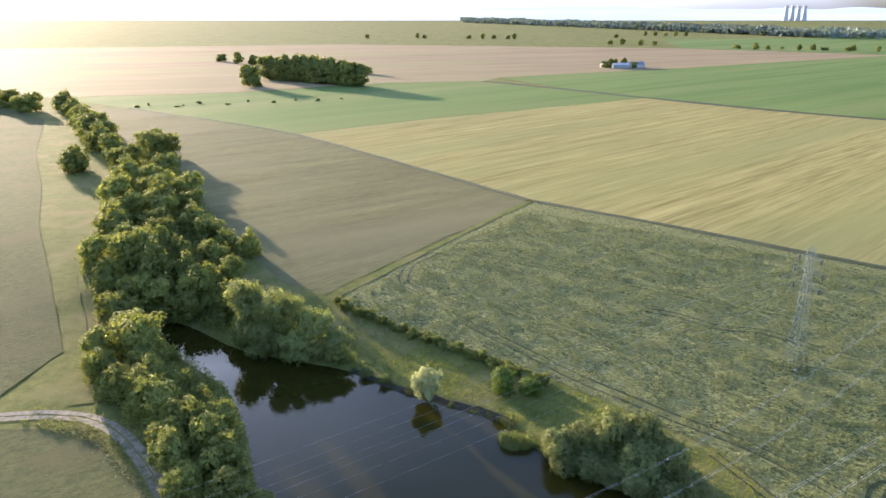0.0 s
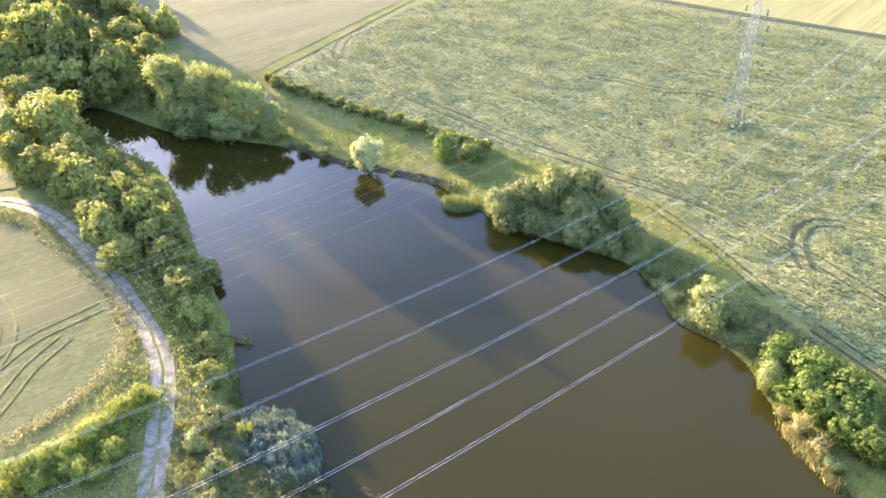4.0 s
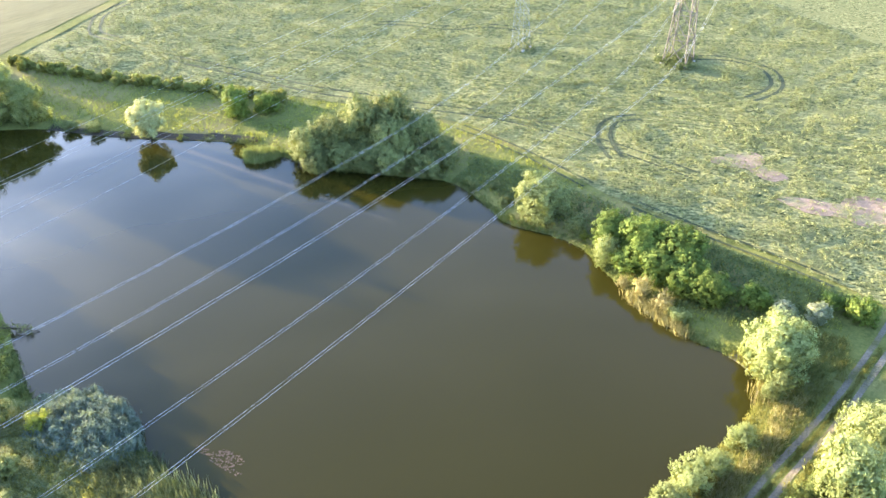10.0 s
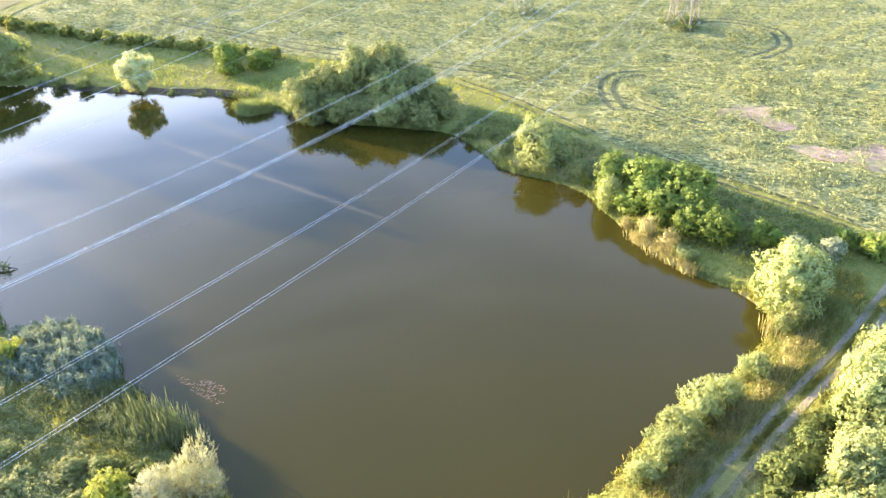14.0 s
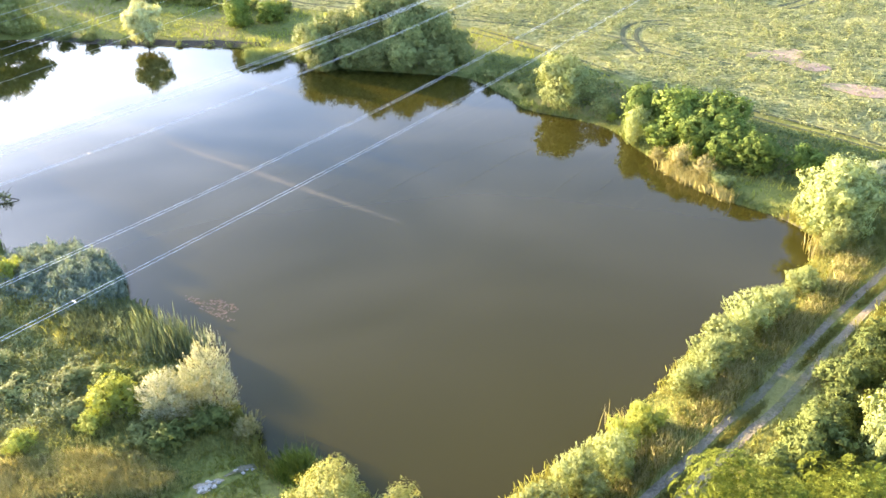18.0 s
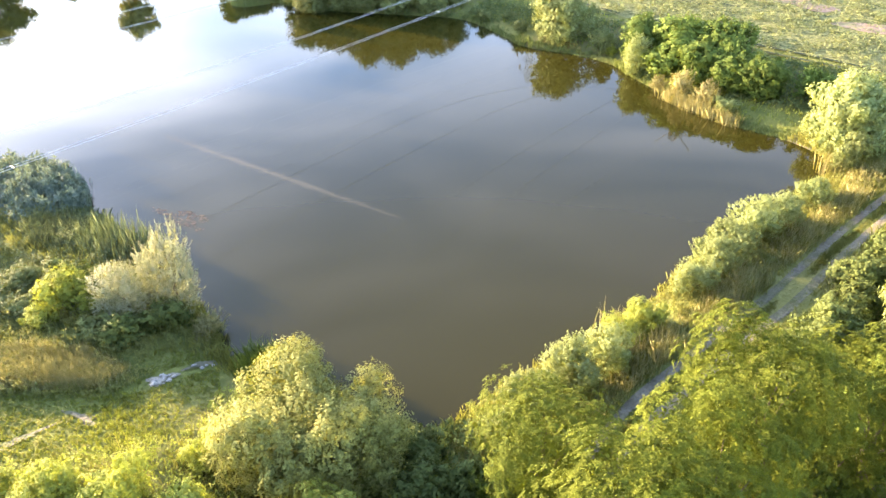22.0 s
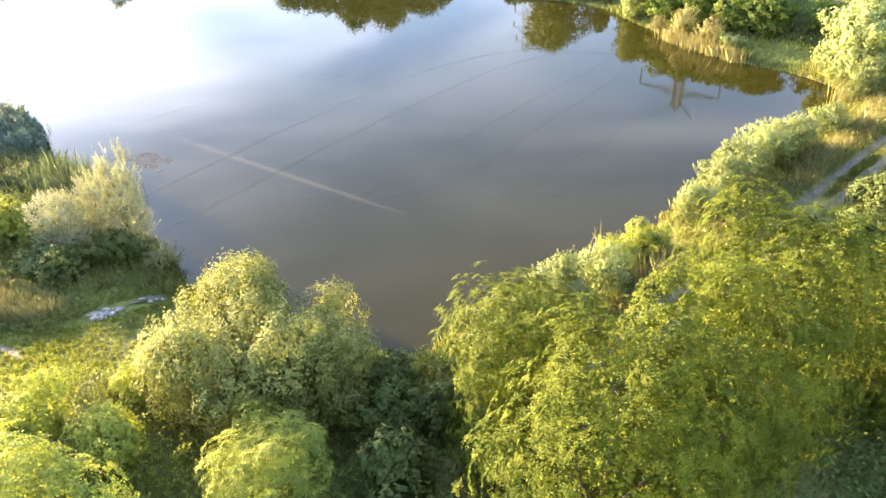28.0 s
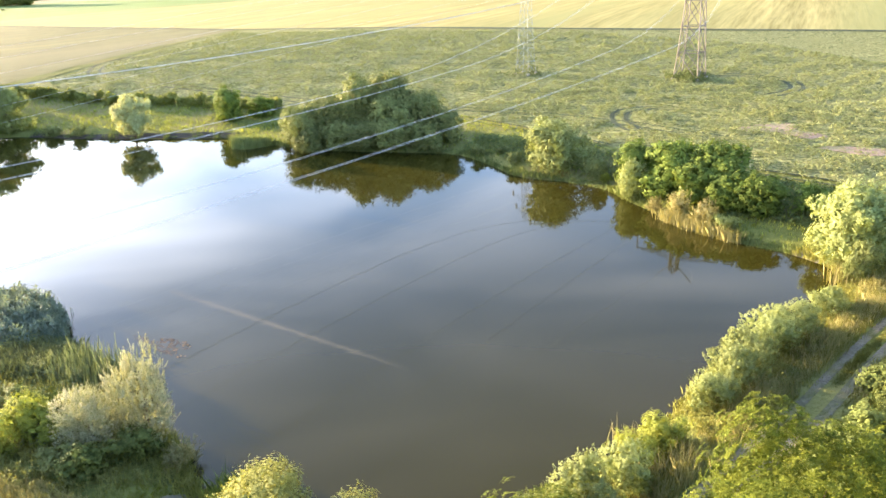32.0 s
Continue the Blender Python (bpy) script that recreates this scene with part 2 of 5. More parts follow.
M_SAND = material("bare_sandy_soil", (0.17, 0.145, 0.1), (0.35, 0.305, 0.225), scale=1.6, fine=6.0, third=(0.13, 0.125, 0.055), third_scale=0.9, bump=0.6)
M_REDSOIL = material("bare_reddish_soil", (0.18, 0.13, 0.085), (0.33, 0.235, 0.16), scale=0.7, fine=4.0, third=(0.17, 0.17, 0.075), third_scale=0.2, bump=0.6)
M_TROD = material("trodden_soil", (0.085, 0.08, 0.04), (0.19, 0.165, 0.105), scale=1.2, fine=5.0, third=(0.11, 0.125, 0.035), third_scale=0.9, bump=0.6)
M_STONE = material("pale_stone", (0.27, 0.25, 0.21), (0.46, 0.43, 0.37), scale=4.0, fine=18.0, bump=0.4)
M_MUD = material("bank_mud", (0.03, 0.025, 0.016), (0.075, 0.058, 0.036), scale=0.6, fine=4.0, bump=0.6)
M_RUT = material("pressed_crop", (0.025, 0.036, 0.011), (0.07, 0.082, 0.028), scale=0.6, fine=4.0, bump=0.8)
M_BARK = material("bark", (0.07, 0.05, 0.035), (0.16, 0.12, 0.085), scale=2.0, fine=12.0, stretch=(1, 1, 0.25), bump=0.7)
M_STEEL = material("galvanised_steel", (0.17, 0.21, 0.2), (0.26, 0.3, 0.29), rough=0.6, metal=0.2, scale=0.6, fine=5, bump=0.0)
M_RUST = material("weathered_grey_brown_steel", (0.10, 0.085, 0.07), (0.19, 0.165, 0.135), rough=0.6, scale=0.6, fine=5, bump=0.0)
M_WIRE = material("aluminium_cable", (0.6, 0.6, 0.59), (0.75, 0.75, 0.74), rough=0.4, metal=0.35, scale=1, fine=8, bump=0.0)
M_CONC = material("concrete", (0.28, 0.27, 0.25), (0.42, 0.41, 0.38), scale=1.0, fine=9.0, bump=0.3)
M_WALL = material("rendered_wall", (0.5, 0.48, 0.44), (0.68, 0.66, 0.62), scale=0.6, fine=6.0, bump=0.2)
M_ROOF = material("grey_roof_sheet", (0.2, 0.2, 0.21), (0.34, 0.33, 0.33), scale=0.5, fine=4.0, bump=0.2)
M_GLASS_DK = material("dark_insulator", (0.03, 0.03, 0.035), (0.07, 0.07, 0.08), rough=0.25, scale=3, fine=9, bump=0.0, spec=0.5)

L_WILLOW = leaf_material("willow_leaves", (0.092, 0.118, 0.034), (0.275, 0.29, 0.1), 0.14)
L_NEAR = leaf_material("near_willow_leaves", (0.1, 0.118, 0.03), (0.31, 0.305, 0.09), 0.18)
L_SILVER = leaf_material("silver_willow_leaves", (0.2, 0.21, 0.11), (0.5, 0.49, 0.31), 0.2)
L_DAM = leaf_material("pale_willow_leaves", (0.13, 0.165, 0.05), (0.315, 0.345, 0.13), 0.18)
L_LOCUST = leaf_material("locust_leaves", (0.036, 0.058, 0.004), (0.138, 0.155, 0.015), 0.14)
L_OAK = leaf_material("broad_leaves", (0.075, 0.12, 0.02), (0.2, 0.25, 0.05), 0.2)
L_DARK = leaf_material("dark_foliage", (0.13, 0.155, 0.035), (0.31, 0.31, 0.09), 0.34)
L_YELLOW = leaf_material("yellow_green_leaves", (0.155, 0.195, 0.03), (0.34, 0.355, 0.075), 0.25)
L_TAN = leaf_material("dry_reed_leaves", (0.24, 0.22, 0.085), (0.45, 0.4, 0.19), 0.2)
L_STRAW = leaf_material("pale_straw_green_leaves", (0.17, 0.165, 0.06), (0.38, 0.33, 0.15), 0.22)
L_BACKLIT = leaf_material("tall_willow_leaves", (0.19, 0.22, 0.07), (0.4, 0.42, 0.16), 0.4)
L_RUSH = leaf_material("rush_blades", (0.09, 0.12, 0.035), (0.2, 0.23, 0.08), 0.2)
M_FAINT = material("trampled_weeds", (0.07, 0.085, 0.025), (0.19, 0.19, 0.065), scale=0.5, fine=3.0, bump=0.8, spec=0.04)
L_PALE = leaf_material("pale_cream_green_leaves", (0.24, 0.26, 0.1), (0.5, 0.5, 0.25), 0.22)
L_REED = leaf_material("reed_leaves", (0.09, 0.125, 0.085), (0.27, 0.31, 0.225), 0.2)
L_GRASS = leaf_material("grass_blades", (0.14, 0.15, 0.035), (0.27, 0.26, 0.08), 0.25)
L_WEED = leaf_material("weed_leaves", (0.125, 0.145, 0.055), (0.275, 0.285, 0.118), 0.15)
L_LAWN = leaf_material("short_grass", (0.13, 0.16, 0.025), (0.26, 0.27, 0.06), 0.25)
L_FLOWER = leaf_material("elder_blossom", (0.12, 0.16, 0.05), (0.42, 0.43, 0.28), 0.2)
# the far woods' leaf colour has the grey-blue of distance haze mixed in
L_HAZED_WOODS = leaf_material("haze_toned_canopy", (0.13, 0.165, 0.14), (0.2, 0.23, 0.19), 0.15)
L_SEDGE = leaf_material("sedge_blades", (0.075, 0.095, 0.045), (0.19, 0.22, 0.115), 0.2)
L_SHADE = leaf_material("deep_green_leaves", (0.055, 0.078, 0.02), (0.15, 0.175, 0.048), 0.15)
L_NETTLE = leaf_material("nettle_leaves", (0.065, 0.085, 0.024), (0.17, 0.19, 0.06), 0.12)
L_LILY = leaf_material("reddish_water_plants", (0.075, 0.055, 0.037), (0.145, 0.1, 0.075), 0.05)
M_DAMDIRT = material("dam_track_dirt", (0.11, 0.09, 0.055), (0.27, 0.225, 0.155), scale=0.8, fine=5.0, third=(0.1, 0.1, 0.03), third_scale=0.4, bump=0.6)

M_WATER = bpy.data.materials.new("pond_water")
M_WATER.use_nodes = True
_n, _l = M_WATER.node_tree.nodes, M_WATER.node_tree.links
_b = _n["Principled BSDF"]
_b.inputs["Roughness"].default_value, _b.inputs["IOR"].default_value, _b.inputs["Specular IOR Level"].default_value = 0.03, 1.333, 0.36
_t, _t2, _r, _mx, _g = _n.new("ShaderNodeTexNoise"), _n.new("ShaderNodeTexNoise"), _n.new("ShaderNodeBump"), _n.new("ShaderNodeMix"), _n.new("ShaderNodeNewGeometry")
_t.inputs["Scale"].default_value, _t.inputs["Detail"].default_value = 0.035, 3
_t2.inputs["Scale"].default_value, _t2.inputs["Detail"].default_value = 0.9, 3
_mx.data_type = "RGBA"
_mx.inputs["A"].default_value, _mx.inputs["B"].default_value = (0.024, 0.0215, 0.0035, 1), (0.033, 0.029, 0.0045, 1)
_l.new(_g.outputs["Position"], _t.inputs["Vector"])
_l.new(_g.outputs["Position"], _t2.inputs["Vector"])
_l.new(_t.outputs[0], _mx.inputs["Factor"])
_l.new(_mx.outputs["Result"], _b.inputs["Base Color"])
_r.inputs["Strength"].default_value, _r.inputs["Distance"].default_value = 0.02, 0.05
_l.new(_t2.outputs[0], _r.inputs["Height"])
_l.new(_r.outputs[0], _b.inputs["Normal"])

# ---- the lie of the land ----
SHORE = np.array([(-9.5, 57.5), (-6.5, 50.5), (-5.6, 46.0), (-3.6, 42.5), (-1.9, 38.4), (-1.6, 35.3), (0.2, 32.8), (3.6, 29.2), (6.8, 25.2), (8.2, 24.4), (12.2, 26.0),
                  (18.2, 27.2), (22.2, 28.4), (27.0, 30.6), (32.0, 32.8), (36.5, 34.4), (41.5, 35.4), (47.0, 37.6), (51.2, 40.4), (52.2, 42.6), (51.9, 45.8), (49.6, 50.6), (48.8, 56.0),
                  (48.2, 65.0), (48.5, 71.0), (46.2, 76.0), (42.2, 81.0), (41.6, 87.0), (39.8, 95.8), (33.4, 101.2), (24.0, 108.0), (18.4, 114.5), (13.0, 122.5), (9.2, 126.8),
                  (-7.4, 136.0), (-20.0, 145.8), (-33.0, 151.0), (-48.0, 157.0), (-64.0, 170.0), (-71.0, 172.5), (-69.0, 163.0), (-57.5, 149.0), (-46.5, 138.5), (-38.0, 122.0),
                  (-33.0, 108.0), (-27.2, 94.0), (-23.5, 85.0), (-21.5, 76.0), (-19.5, 68.5), (-14.0, 62.5)])


def rounded(points, closed=False, steps=5):
    """A smooth line through the points."""
    p = np.array(points, float)
    n = len(p)
    out = []
    for i in range(n if closed else n - 1):
        a, b, c, d = (p[(i + k) % n] if closed else p[min(max(i + k, 0), n - 1)] for k in (-1, 0, 1, 2))
        for s in range(steps):
            t = s / steps
            out.append(0.5 * (2 * b + (c - a) * t + (2 * a - 5 * b + 4 * c - d) * t * t + (3 * b - a - 3 * c + d) * t ** 3))
    if not closed:
        out.append(p[-1])
    return np.array(out)


SHORE_FINE = rounded(SHORE, True, 4)


def inside(poly, x, y):
    x, y = np.atleast_1d(np.asarray(x, float)), np.atleast_1d(np.asarray(y, float))
    hit = np.zeros(x.shape, bool)
    for (ax, ay), (bx, by) in zip(poly, np.roll(poly, -1, 0)):
        cross = (ay > y) != (by > y)
        with np.errstate(divide="ignore", invalid="ignore"):
            hit ^= cross & (x < (bx - ax) * (y - ay) / (by - ay) + ax)
    return hit


def away(line, x, y, closed=False):
    """The distance from a line of points."""
    x, y = np.atleast_1d(np.asarray(x, float)), np.atleast_1d(np.asarray(y, float))
    best = np.full(x.shape, 1e9)
    ends = np.roll(line, -1, 0) if closed else line[1:]
    for (ax, ay), (bx, by) in zip(line, ends):
        dx, dy = bx - ax, by - ay
        t = np.clip(((x - ax) * dx + (y - ay) * dy) / (dx * dx + dy * dy + 1e-9), 0, 1)
        best = np.minimum(best, np.hypot(x - ax - t * dx, y - ay - t * dy))
    return best


def smooth(a, b, v):
    t = np.clip((v - a) / (b - a), 0, 1)
    return t * t * (3 - 2 * t)


def from_shore(x, y):
    x, y = np.atleast_1d(np.asarray(x, float)), np.atleast_1d(np.asarray(y, float))
    d = np.full(x.shape, 60.0)
    near = (x > -135) & (x < 115) & (y > -40) & (y < 235)
    if near.any():
        d[near] = away(SHORE_FINE, x[near], y[near], True)
    return np.where(inside(SHORE_FINE, x, y), -d, d)


def height(x, y):
    x, y = np.atleast_1d(np.asarray(x, float)), np.atleast_1d(np.asarray(y, float))
    d = from_shore(x, y)
    z = 0.8 * smooth(-0.4, 2.5, d) + 0.7 * smooth(2, 12, d) + 5.6 * smooth(90, 250, y) * smooth(3, 30, d) - 1.6 * smooth(0, 4, -d)
    below_dam = (x - 15) * 0.358 - (y - 19.5) * 0.933
    z = z - 3.0 * smooth(3, 13, below_dam) * smooth(-25, 10, x) * smooth(110, 70, x) * (y < 60)
    z = z + 0.10 * np.sin(x * 0.21 + 1.3 * np.sin(y * 0.17)) * smooth(2, 8, d) * smooth(58, 40, d)
    z = z + 1.7 * smooth(34, 22, y) * smooth(0, -7, x) * smooth(-60, -30, x) * smooth(0, 4, d)
    return z


def ground_z(x, y):
    return float(height(x, y)[0])


def mesh_object(name, verts, faces, mat, parent=None, smooth_faces=True):
    me = bpy.data.meshes.new(name)
    me.from_pydata([tuple(v) for v in verts], [], [tuple(f) for f in faces])
    me.materials.append(mat)
    if smooth_faces:
        me.shade_smooth()
    ob = new(name, me)
    ob.parent = parent
    return ob


def spread(lo, hi, fine_lo, fine_hi, step, grow=1.16):
    mid = list(np.arange(fine_lo, fine_hi + 0.01, step))
    up, s, v = [], step, mid[-1]
    while v < hi:
        s *= grow
        v += s
        up.append(min(v, hi))
    down, s, v = [], step, mid[0]
    while v > lo:
        s *= grow
        v -= s
        down.append(max(v, lo))
    return np.array(down[::-1] + mid + up)


gx, gy = spread(-4900, 4900, -90, 100, 1.25), spread(-1500, 4950, -5, 180, 1.25)
GX, GY = np.meshgrid(gx, gy)
GZ = height(GX.ravel(), GY.ravel())
cols, rows_ = len(gx), len(gy)
idx = np.arange(cols * rows_).reshape(rows_, cols)
quads = np.stack([idx[:-1, :-1], idx[:-1, 1:], idx[1:, 1:], idx[1:, :-1]], -1).reshape(-1, 4)
ground = tagged(mesh_object("ground", np.stack([GX.ravel(), GY.ravel(), GZ], -1), quads, M_MEADOW), "rough green meadow and banks round the pond, running out to farmland", "ground", kind="structure")

from mathutils.geometry import delaunay_2d_cdt


def patch(name, poly, mat, step, lift, label, category="field", flat=None):
    """A piece of land laid over the ground: its outline filled with a grid of points."""
    poly = np.array(poly, float)
    lo, hi = poly.min(0), poly.max(0)
    px, py = np.meshgrid(np.arange(lo[0] + step / 2, hi[0], step), np.arange(lo[1] + step / 2, hi[1], step))
    px, py = px.ravel(), py.ravel()
    keep = inside(poly, px, py)
    keep[keep] = away(poly, px[keep], py[keep], True) > step * 0.3
    edge = []
    for a, b in zip(poly, np.roll(poly, -1, 0)):
        k = max(1, int(np.hypot(*(b - a)) / step))
        edge += [a + (b - a) * i / k for i in range(k)]
    pts = [Vector(p) for p in edge] + [Vector((a, b)) for a, b in zip(px[keep], py[keep])]
    n = len(edge)
    v, _, f, *_ = delaunay_2d_cdt(pts, [(i, (i + 1) % n) for i in range(n)], [], 1, 0.001)
    xy = np.array([tuple(p) for p in v])
    z = np.full(len(xy), flat) if flat is not None else height(xy[:, 0], xy[:, 1]) + lift
    faces = []
    for t in f:
        a, b, c = (xy[i] for i in t[:3])
        turn = (b[0] - a[0]) * (c[1] - a[1]) - (b[1] - a[1]) * (c[0] - a[0])
        faces.append(t if turn > 0 else t[::-1])
    return tagged(mesh_object(name, np.c_[xy, z], faces, mat), label, category, kind="structure")


patch("water", SHORE_FINE, M_WATER, 400, 0, "still brown pond water mirroring the sky and trees", "pond", flat=0.0)

K = (33.4, 269.4)
patch("field_weedy", [K, (-29, 177), (0, 156), (24, 137.5), (50, 112.5), (54.5, 98), (58, 80), (64, 68), (69, 57.5), (72.5, 45.6), (84, 15), (300, -160), (700, -200), (420, 10), (127, 198)], M_WEEDS, 6, 0.06, "weedy green fallow field with pressed wheel ruts")
patch("field_dull", [K, (-86, 423), (-229, 537), (-250, 540), (-215, 440), (-120, 290), (-70, 225), (-44, 188), (-31, 180)], M_DULL, 8, 0.06, "dull olive field in evening light")
patch("field_wheat", [K, (127, 198), (420, 10), (1000, -200), (1400, -100), (289, 480), (165, 600), (0, 490), (-86, 423)], M_WHEAT, 12, 0.08, "ripening yellow grain field combed by the wind")
patch("field_green_middle", [(-86, 424), (0, 491), (165, 601), (120, 650), (40, 740), (-60, 720), (-180, 640), (-320, 600), (-240, 545)], M_GREEN, 20, 0.1, "bright green crop field below the grove")
patch("field_green_far", [(165, 602), (289, 481), (1400, -98), (2200, 300), (1500, 900), (700, 1150), (280, 900), (60, 780), (122, 652)], M_GREEN, 40, 0.12, "broad green crop field stretching away")
patch("field_tan", [(-60, 722), (40, 742), (60, 782), (280, 902), (690, 1152), (420, 1350), (-200, 1500), (-900, 1300), (-1100, 800), (-320, 602), (-180, 642)], M_TAN, 40, 0.12, "wide tan field beyond the grove")
patch("field_far_green", [(430, 1352), (700, 1155), (1500, 905), (2200, 305), (3000, 900), (1800, 1900), (500, 1750)], M_GREEN, 80, 0.14, "far green field towards the woods")
patch("field_grain_west", [(-68.8, 119.4), (-60.7, 113.4), (-50.6, 102.8), (-42.8, 93.8), (-39.1, 87.6), (-37.6, 82.6), (-38.1, 76.0), (-41.7, 70.0), (-46.3, 65.2), (-60, 54), (-90, 40), (-160, 40), (-160, 112), (-80, 119.4)], M_GRAIN, 3, 0.06, "pale green grain field inside the bend of the track")
patch("field_west", [(-90, 128), (-86, 150), (-110, 192), (-136, 236), (-164, 292), (-205, 365), (-260, 480), (-340, 560), (-900, 560), (-700, 120)], M_GRAIN, 8, 0.16, "pale green field along the tree belt")


def ribbon(name, points, width, mat, lift, label="", category="track", kind="structure", parent=None, crown=0.0, steps=6):
    line = rounded(points, False, steps)
    way = np.gradient(line, axis=0)
    side = np.stack([way[:, 1], -way[:, 0]], -1) / np.linalg.norm(way, axis=1)[:, None]
    k = 5
    verts, faces = [], []
    for j in range(k):
        u = j / (k - 1) * 2 - 1
        wob = (0.14 if parent else 0.3) * width * np.array([noise.noise(Vector((p[0] * 0.5, p[1] * 0.5, u * 3))) for p in line]) * abs(u)
        p = line + side * (u * width / 2 + wob)[:, None]
        verts.append(np.c_[p, height(p[:, 0], p[:, 1]) + lift + crown * (1 - u * u)])
    verts = np.stack(verts, 1).reshape(-1, 3)
    for i in range(len(line) - 1):
        for j in range(k - 1):
            a = i * k + j
            faces.append((a, a + 1, a + k + 1, a + k))
    ob = mesh_object(name, verts, faces, mat, parent)
    return tagged(ob, label, category if not parent else "", kind=kind if not parent else "")


TRACK_W = [(-120, 116), (-84.9, 123.2), (-73, 124), (-66.3, 122.2), (-59.7, 117.7), (-52.2, 109.6), (-44.8, 99.6), (-37.4, 88.8), (-33.3, 82.0), (-30.7, 75.6), (-29.4, 69), (-28.2, 61), (-27.1, 52), (-26, 40), (-25, 20), (-24, -30)]
TRACK_D = [(90, 52), (72, 42), (58.2, 35.8), (50, 32.7), (43.5, 30.4), (37.4, 28.0), (31.6, 25.7), (27.4, 24.4), (23.7, 23.0), (17.7, 20.7), (12, 17.2), (4, 12), (-24, -4)]
ribbon("track_west", TRACK_W, 3.4, M_MEADOW, 0.05, "pale dirt farm track curving past the tree belt")
ribbon("track_dam", TRACK_D, 3.4, M_MEADOW, 0.05, "two-rut dirt track along the dam")


def ruts(parent, points, gauge, width, mat, lift):
    line = rounded(points, False, 4)
    way = np.gradient(line, axis=0)
    side = np.stack([way[:, 1], -way[:, 0]], -1) / np.linalg.norm(way, axis=1)[:, None]
    for s in (-0.5, 0.5):
        ribbon("wheel_rut", line + side * gauge * s, width, mat, lift, parent=parent, steps=2)


ruts(bpy.data.objects["track_west"], TRACK_W, 1.7, 1.4, M_DIRT, 0.09)
ruts(bpy.data.objects["track_dam"], TRACK_D, 1.5, 0.6, M_DAMDIRT, 0.09)

# ---- plants ----
rng = np.random.default_rng(7)


def part(name, verts, faces, mat, parent, label=""):
    ob = mesh_object(name, verts, faces, mat, parent)
    return tagged(ob, label)


def leaves_mesh(name, centres, normals, size, aspect, mat, droop=0.0):
    """One small folded leaf, of four corners, for each centre."""
    n = len(centres)
    normals = normals / (np.linalg.norm(normals, axis=1)[:, None] + 1e-9)
    ref = rng.normal(size=(n, 3))
    ref[:, 2] -= droop
    u = np.cross(normals, np.cross(ref, normals))
    u /= np.linalg.norm(u, axis=1)[:, None] + 1e-9
    w = np.cross(normals, u)
    s = (np.asarray(size) * rng.uniform(0.6, 1.3, n))[:, None]
    a, c = centres - u * s, centres + u * s
    fold = normals * s * 0.25
    b, d = centres + w * s * aspect - fold, centres - w * s * aspect - fold
    v = np.stack([a, b, c, d], 1).reshape(-1, 3)
    me = bpy.data.meshes.new(name)
    me.vertices.add(4 * n)
    me.vertices.foreach_set("co", v.astype(np.float32).ravel())
    me.loops.add(4 * n)
    me.loops.foreach_set("vertex_index", np.arange(4 * n, dtype=np.int32))
    me.polygons.add(n)
    me.polygons.foreach_set("loop_start", np.arange(0, 4 * n, 4, dtype=np.int32))
    me.materials.append(mat)
    me.update(calc_edges=True)
    return me


def limb(verts, faces, a, b, r0, r1, sides=6, bend=0.0):
    """A tapered, slightly bent branch from a to b."""
    a, b = np.array(a, float), np.array(b, float)
    way = (b - a) / np.linalg.norm(b - a)
    u = np.cross(way, (0.3, 0.8, 0.1))
    u /= np.linalg.norm(u)
    w = np.cross(way, u)
    base, rings = len(verts), 4
    for i in range(rings + 1):
        t = i / rings
        c, r = a + (b - a) * t + u * bend * math.sin(math.pi * t), r0 + (r1 - r0) * t
        for k in range(sides):
            q = 2 * math.pi * k / sides
            verts.append(tuple(c + r * (u * math.cos(q) + w * math.sin(q))))
    for i in range(rings):
        for k in range(sides):
            p = base + i * sides
            faces.append((p + k, p + (k + 1) % sides, p + sides + (k + 1) % sides, p + sides + k))
    faces.append(tuple(base + rings * sides + k for k in range(sides)))


